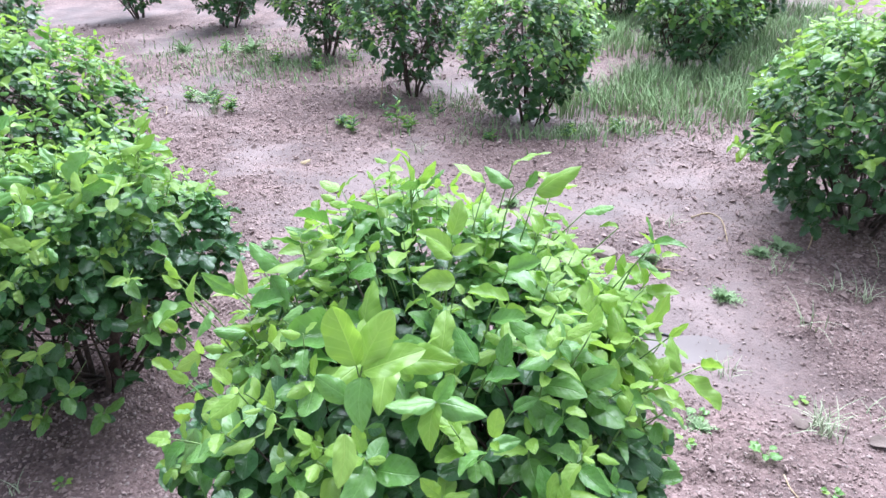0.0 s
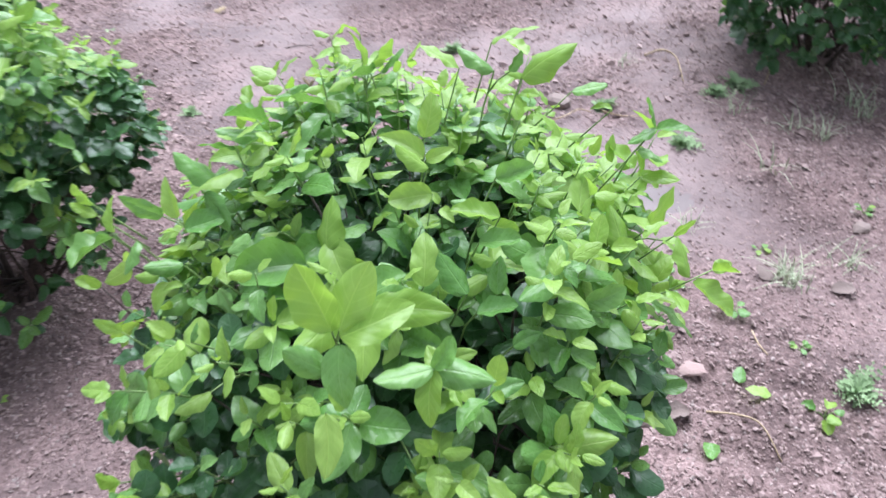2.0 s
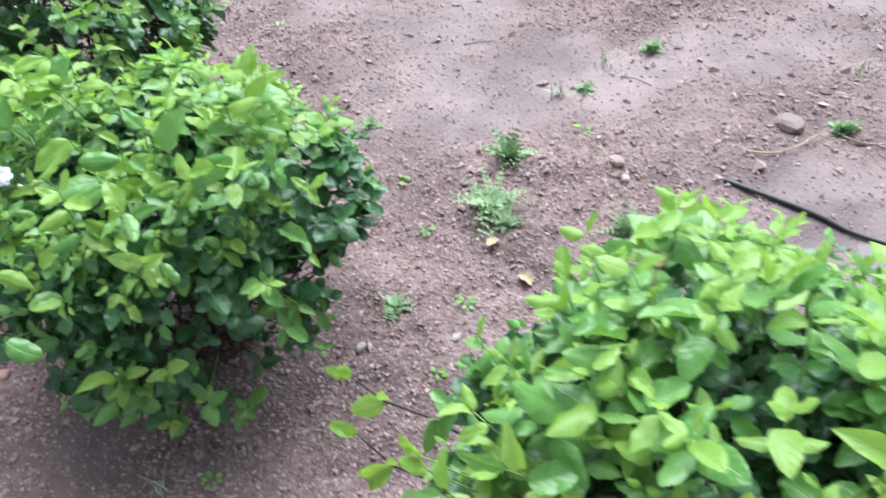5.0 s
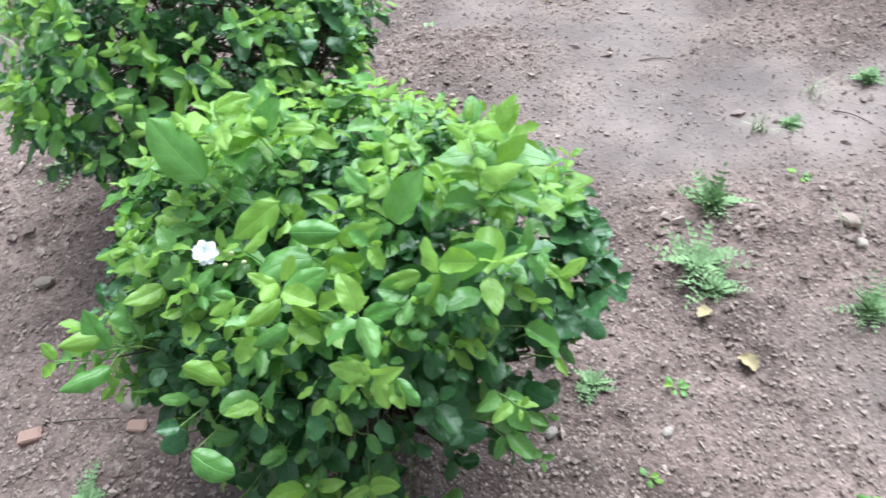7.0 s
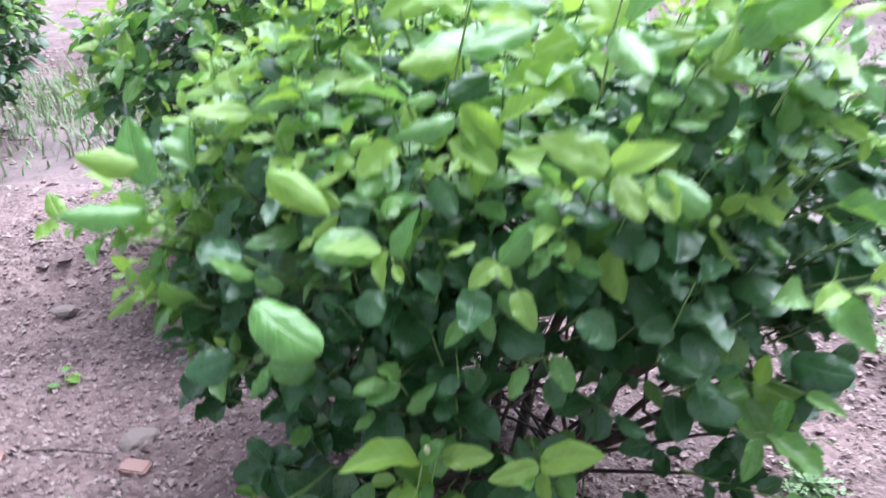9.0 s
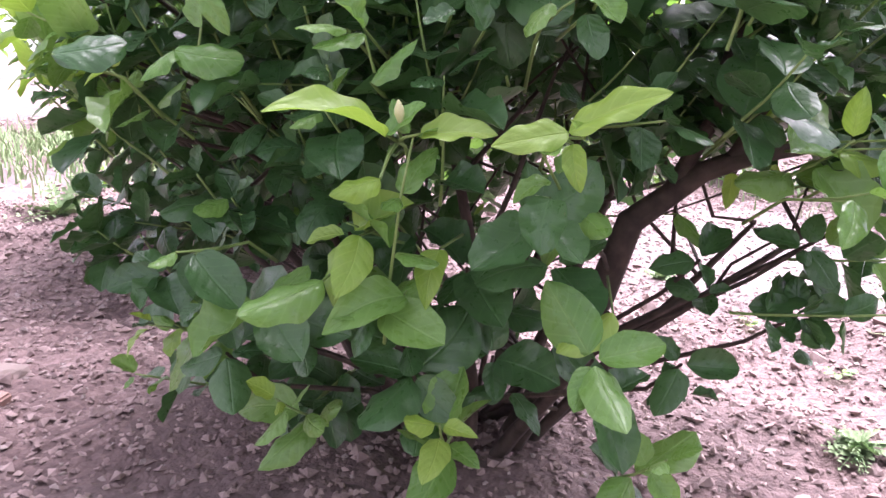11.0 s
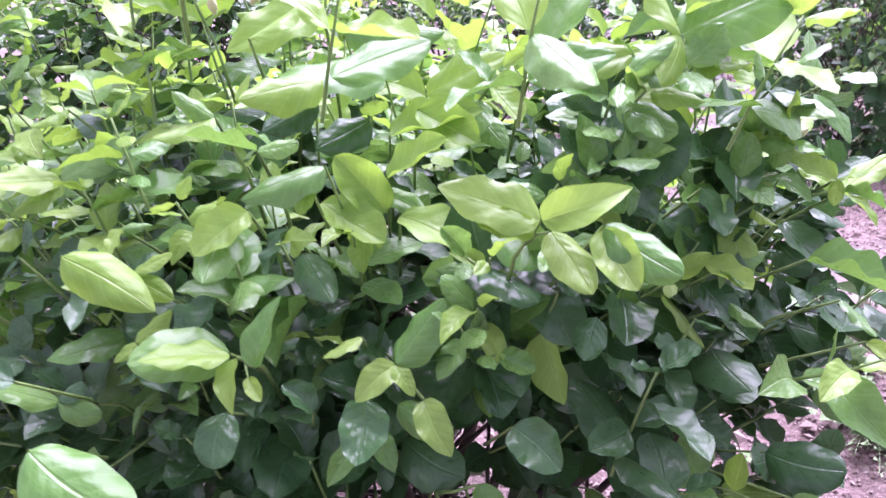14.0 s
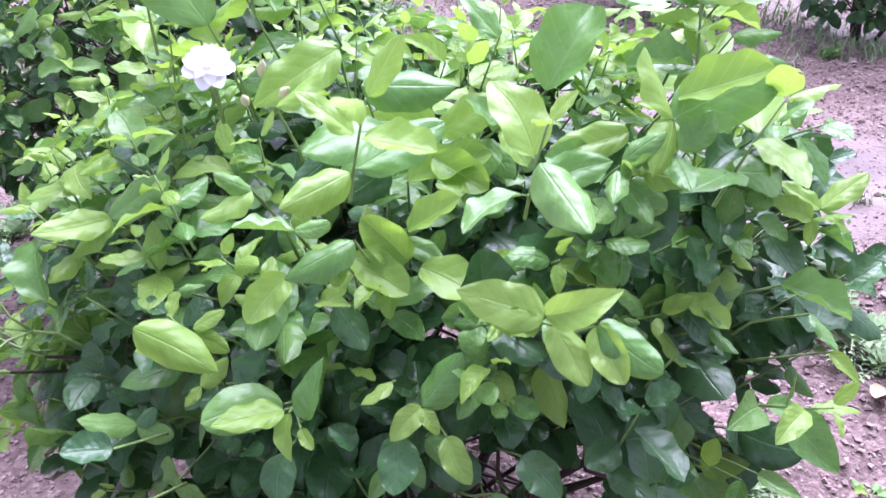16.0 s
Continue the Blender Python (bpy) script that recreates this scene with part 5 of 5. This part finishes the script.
def wilted_weed():
    rng = random.Random(9)
    base = new("weed")
    base.location = (-1.13, 2.96, rough_z(-1.13, 2.96))
    for k in range(6):
        ob = new("leaf", leaf_mesh(k, 1))
        ob.parent = base
        w = k * 1.1
        ob.matrix_basis = leaf_frame(Vector((0.03 * math.cos(w), 0.03 * math.sin(w), 0.03)), Vector((math.cos(w), math.sin(w), 0.2)), Vector((0, 0, 1)), 0.075 * rng.uniform(0.8, 1.1), 0.7)
    tagged(base, "pale drooping weed with long leaves on bare soil", "weed", "weeds on the bare soil")


wilted_weed()


def leafy_weed(x, y, height, stalks, seed):
    """An upright weed: a few thin stalks with pairs of narrow pointed leaves."""
    rng = random.Random(seed)
    base = new("weed")
    base.location = (x, y, rough_z(x, y) - 0.004)
    for k in range(stalks):
        w = k * 2.4 + rng.uniform(-0.4, 0.4)
        out = Vector((math.cos(w), math.sin(w), 0))
        high = height * (1.0 if k == 0 else rng.uniform(0.45, 0.85))
        lean = 0.12 if k == 0 else rng.uniform(0.4, 0.9)
        pts = [out * (0.01 + lean * high * q * q) + Vector((0, 0, high * q)) for q in (0, 0.35, 0.7, 1.0)]
        v, f = tube(pts, [0.0028, 0.0024, 0.0018, 0.001], 5)
        mesh_object("stalk", v, f, green_stem, base)
        for i in range(rng.randrange(5, 8)):
            q = 0.22 + 0.78 * (i + 0.5) / 7
            p = out * (0.01 + lean * high * q * q) + Vector((0, 0, high * q))
            turn = i * 1.57 + w + rng.uniform(-0.3, 0.3)
            for sign in (1, -1):
                d = Vector((sign * math.cos(turn), sign * math.sin(turn), rng.uniform(0.0, 0.7)))
                leaf = new("leaf", leaf_mesh(rng.randrange(6, 12), rng.choice((1, 1, 0, 2))))
                leaf.parent = base
                leaf.matrix_basis = leaf_frame(p, d, Vector((0, -0.2, 1)), (0.045 + 0.12 * high) * rng.uniform(0.7, 1.1) * (1.1 - 0.5 * q), rng.uniform(0.42, 0.62))
    return tagged(base, "upright leafy green weed on bare soil", "weed", "weeds on the bare soil")


for i, (x, y, height, stalks) in enumerate([(-0.36, 4.46, 0.25, 2), (-0.27, 4.40, 0.12, 3), (-0.60, 4.33, 0.12, 3), (-0.68, 4.45, 0.08, 3), (-0.13, 4.65, 0.14, 2), (-1.82, 5.05, 0.13, 3), (-1.57, 4.82, 0.13, 4), (-1.44, 4.72, 0.11, 4), (-1.22, 6.30, 0.16, 4),
                                             (-1.46, 5.95, 0.14, 4), (-1.10, 5.76, 0.14, 4), (-0.85, 5.95, 0.16, 3), (0.63, 4.22, 0.10, 4), (0.90, 4.24, 0.10, 4), (0.20, 4.17, 0.08, 3), (-2.03, 6.45, 0.15, 4), (1.52, 3.72, 0.08, 3), (-2.38, 3.50, 0.16, 4), (-2.62, 3.66, 0.14, 4), (-2.50, 3.20, 0.10, 4)]):
    leafy_weed(x, y, height, stalks, 700 + i)


def seedling(x, y, size, seed):
    """A young plant: a few small rounded leaves on short stalks."""
    rng = random.Random(seed)
    base = new("seedling")
    base.location = (x, y, rough_z(x, y))
    stalks = []
    for k in range(rng.randrange(4, 7)):
        w = k * 2.3 + rng.uniform(-0.4, 0.4)
        out = Vector((math.cos(w), math.sin(w), 0))
        top = out * size * rng.uniform(0.3, 0.7) + Vector((0, 0, size * rng.uniform(0.3, 0.8)))
        stalks.append(tube([Vector((0, 0, -0.004)), top * 0.5 + Vector((0, 0, size * 0.1)), top], [0.001, 0.0009, 0.0007], 4))
        ob = new("leaf", leaf_mesh(rng.randrange(8), rng.choice((1, 1, 0))))
        ob.parent = base
        ob.matrix_basis = leaf_frame(top, out + Vector((0, 0, rng.uniform(-0.2, 0.3))), Vector((0, 0, 1)), size * rng.uniform(0.7, 1.1), 1.15)
    v, f = merged(stalks)
    mesh_object("stalk", v, f, green_stem, base)
    tagged(base, "tiny green seedling with rounded leaves on crumbly soil", "seedling", "seedlings on the soil")


for i, (x, y, s) in enumerate([(0.78, 1.83, 0.026), (0.89, 1.64, 0.028), (0.98, 1.32, 0.03), (1.08, 1.93, 0.022), (1.44, 2.06, 0.026), (0.70, 1.66, 0.022), (-0.85, 1.50, 0.02), (1.00, 1.50, 0.02), (-0.32, 2.02, 0.02), (-0.45, 2.30, 0.02),
                               (0.02, 2.72, 0.024), (-1.80, 1.95, 0.026), (-0.55, 2.55, 0.02), (-0.38, 1.80, 0.02), (-1.02, 3.05, 0.03)]):
    seedling(x, y, s, 500 + i)


def blades(rng, spots, length, width, most=0.9):
    """Bent grass blades at the given places."""
    verts, faces = [], []
    for x, y, s in spots:
        w, lean = rng.uniform(0, 6.28), rng.uniform(0.15, most)
        d, side = Vector((math.cos(w), math.sin(w), 0)), Vector((-math.sin(w), math.cos(w), 0))
        n, o, z = length * s * rng.uniform(0.6, 1.2), len(verts), rough_z(x, y) - 0.003
        for k in range(4):
            t = k / 3
            p = Vector((x, y, z)) + d * lean * n * t * t + Vector((0, 0, n * t * (1 - 0.35 * lean * t)))
            h = side * width * (1 - t) * 0.5 + side * 0.0003
            verts += [p - h, p + h]
        for k in range(3):
            a = o + 2 * k
            faces.append((a, a + 1, a + 3, a + 2))
    return verts, faces


for i, (x, y, n, length) in enumerate([(0.91, 2.03, 14, 0.06), (1.09, 1.76, 34, 0.08), (1.50, 2.48, 16, 0.11), (1.25, 2.28, 10, 0.10), (1.71, 2.69, 18, 0.12), (0.95, 3.02, 12, 0.07), (-0.05, 2.97, 22, 0.08), (0.12, 3.16, 14, 0.07),
                                       (-0.18, 4.0, 16, 0.08), (0.05, 4.1, 14, 0.08), (0.55, 4.15, 22, 0.10), (0.75, 4.2, 20, 0.10), (-1.55, 4.7, 20, 0.1), (0.2, 4.25, 16, 0.12), (0.1, 2.50, 6, 0.09), (1.29, 1.84, 18, 0.07), (1.27, 2.66, 12, 0.08), (1.10, 1.80, 20, 0.10), (1.72, 2.60, 14, 0.12), (1.42, 2.55, 10, 0.09), (-0.95, 1.48, 8, 0.05)]):
    rng = random.Random(300 + i)
    v, f = blades(rng, [(x + rng.gauss(0, 0.018), y + rng.gauss(0, 0.018), 1.0) for _ in range(n)], length, 0.004, 1.4)
    tagged(mesh_object("grass_tuft", v, f, tuft_mat), "small tuft of pale green grass on soil", "grass", "grass tufts")

rng = random.Random(77)
spots = []
while len(spots) < 11000:
    x, y = rng.uniform(0.6, 3.6), rng.uniform(4.0, 8.5)
    edge = 4.25 + 0.5 * abs(x - 1.6) + 0.4 * noise.noise((x * 1.5, y * 1.5, 4.0))
    if y > edge and noise.noise((x * 1.6, y * 1.6, 7.0)) > -0.32 and rng.random() < 1.2 - 0.12 * (y - 4):
        spots.append((x, y, 1.0 + 0.25 * noise.noise((x * 3, y * 3, 1.0))))
for _ in range(900):
    spots.append((rng.gauss(-2.1, 0.6), rng.gauss(6.3, 0.6), 0.35))
for _ in range(900):
    spots.append((rng.gauss(-1.4, 0.35), rng.gauss(5.9, 0.3), 0.35))
for _ in range(500):
    spots.append((rng.gauss(0.75, 0.35), rng.gauss(4.25, 0.12), 0.45))
for _ in range(2000):
    spots.append((rng.gauss(-3.1, 0.45), rng.gauss(3.9, 0.4), 0.5))
for _ in range(500):
    spots.append((rng.gauss(0.1, 0.3), rng.gauss(5.0, 0.3), 0.35))
v, f = blades(rng, spots, 0.19, 0.009)
tagged(mesh_object("meadow_grass", v, f, grass_mat), "thin pale green grass between the bushes", "grass", kind="stuff")


# ---- puddle ----
def puddle(x, y, rx, ry, mat):
    verts = [(0, 0, 0)] + [(rx * 1.12 * math.cos(k * math.pi / 24), ry * 1.12 * math.sin(k * math.pi / 24), 0) for k in range(48)]
    faces = [(0, 1 + k, 1 + (k + 1) % 48) for k in range(48)]
    ob = mesh_object("puddle", verts, faces, mat)
    ob.location = (x, y, -0.0005)
    return tagged(ob, "shallow muddy puddle", "water", kind="structure")


mud = Nodes("muddy_water")
mud.put(mud.bsdf, "Base Color", mud.ramp(mud.noise(mud.coord(), 6.0, 4.0), (0.3, (0.120, 0.096, 0.090)), (0.7, (0.165, 0.136, 0.128))))
mud.put(mud.bsdf, "Roughness", 0.45)
mud.put(mud.bsdf, "Specular IOR Level", 0.25)
mud.put(mud.bsdf, "Normal", mud.bump(mud.noise(mud.coord(), 40.0, 2.0), 0.08, 0.002))
for hollow in HOLLOWS:
    puddle(*hollow, mud.mat)


# ---- gravel and clods ----
def gravel(name, label, count, seed, size, spread, least, sparse, mat, near=0.85, deep=4.5, even=1.4, left=-2.5, right=2.1):
    """Angular crumbs strewn where the soil is loose."""
    rng = np.random.default_rng(seed)
    form = np.array([(1, 0, 0), (-1, 0, 0), (0, 1, 0), (0, -1, 0), (0, 0, 1), (0, 0, -1)], float)
    tri = np.array([(0, 2, 4), (2, 1, 4), (1, 3, 4), (3, 0, 4), (2, 0, 5), (1, 2, 5), (3, 1, 5), (0, 3, 5)])
    verts, faces, o = [], [], 0
    while o < count:
        x, y = rng.uniform(left, right), near + deep * rng.random() ** even
        if rng.random() > max(least, min(1.0, max(0.0, (looseness(x, y) - sparse) / 0.4))):
            continue
        s = size * min(2.4, math.exp(abs(rng.normal(0, spread))))
        p = form * (1 + rng.uniform(-0.35, 0.35, (6, 3))) + rng.uniform(-0.3, 0.3, (6, 3))
        a, c, q = rng.uniform(0, 6.28), rng.uniform(-0.6, 0.6), s * np.array((1.2, 0.95, 0.7)) * p
        r = np.array(((math.cos(a), -math.sin(a), 0), (math.sin(a), math.cos(a), 0), (0, 0, 1))) @ np.array(((1, 0, 0), (0, math.cos(c), -math.sin(c)), (0, math.sin(c), math.cos(c))))
        verts.append(q @ r.T + (x, y, rough_z(x, y) + 0.25 * s))
        faces.append(tri + 6 * o)
        o += 1
    return tagged(mesh_object(name, np.concatenate(verts), np.concatenate(faces).tolist(), mat, smooth=False), label, "gravel", kind="stuff")


gravel("gravel", "reddish brown gravel and soil crumbs", 92000, 21, 0.0027, 0.48, 0.30, 0.15, clod_mat)
gravel("pale_grit", "pale grit scattered over the soil", 13000, 22, 0.0024, 0.45, 0.35, 0.2, pale_stone_mat)
gravel("soil_clods", "small broken clods of soil in heaps", 16000, 23, 0.0042, 0.40, 0.05, 0.3, clod_mat)
gravel("earth_lumps", "reddish lumps of dug earth between the bushes", 9000, 24, 0.0078, 0.45, 0.15, 0.2, clod_mat, 2.3, 5.5, 1.0, -4.5, 3.2)
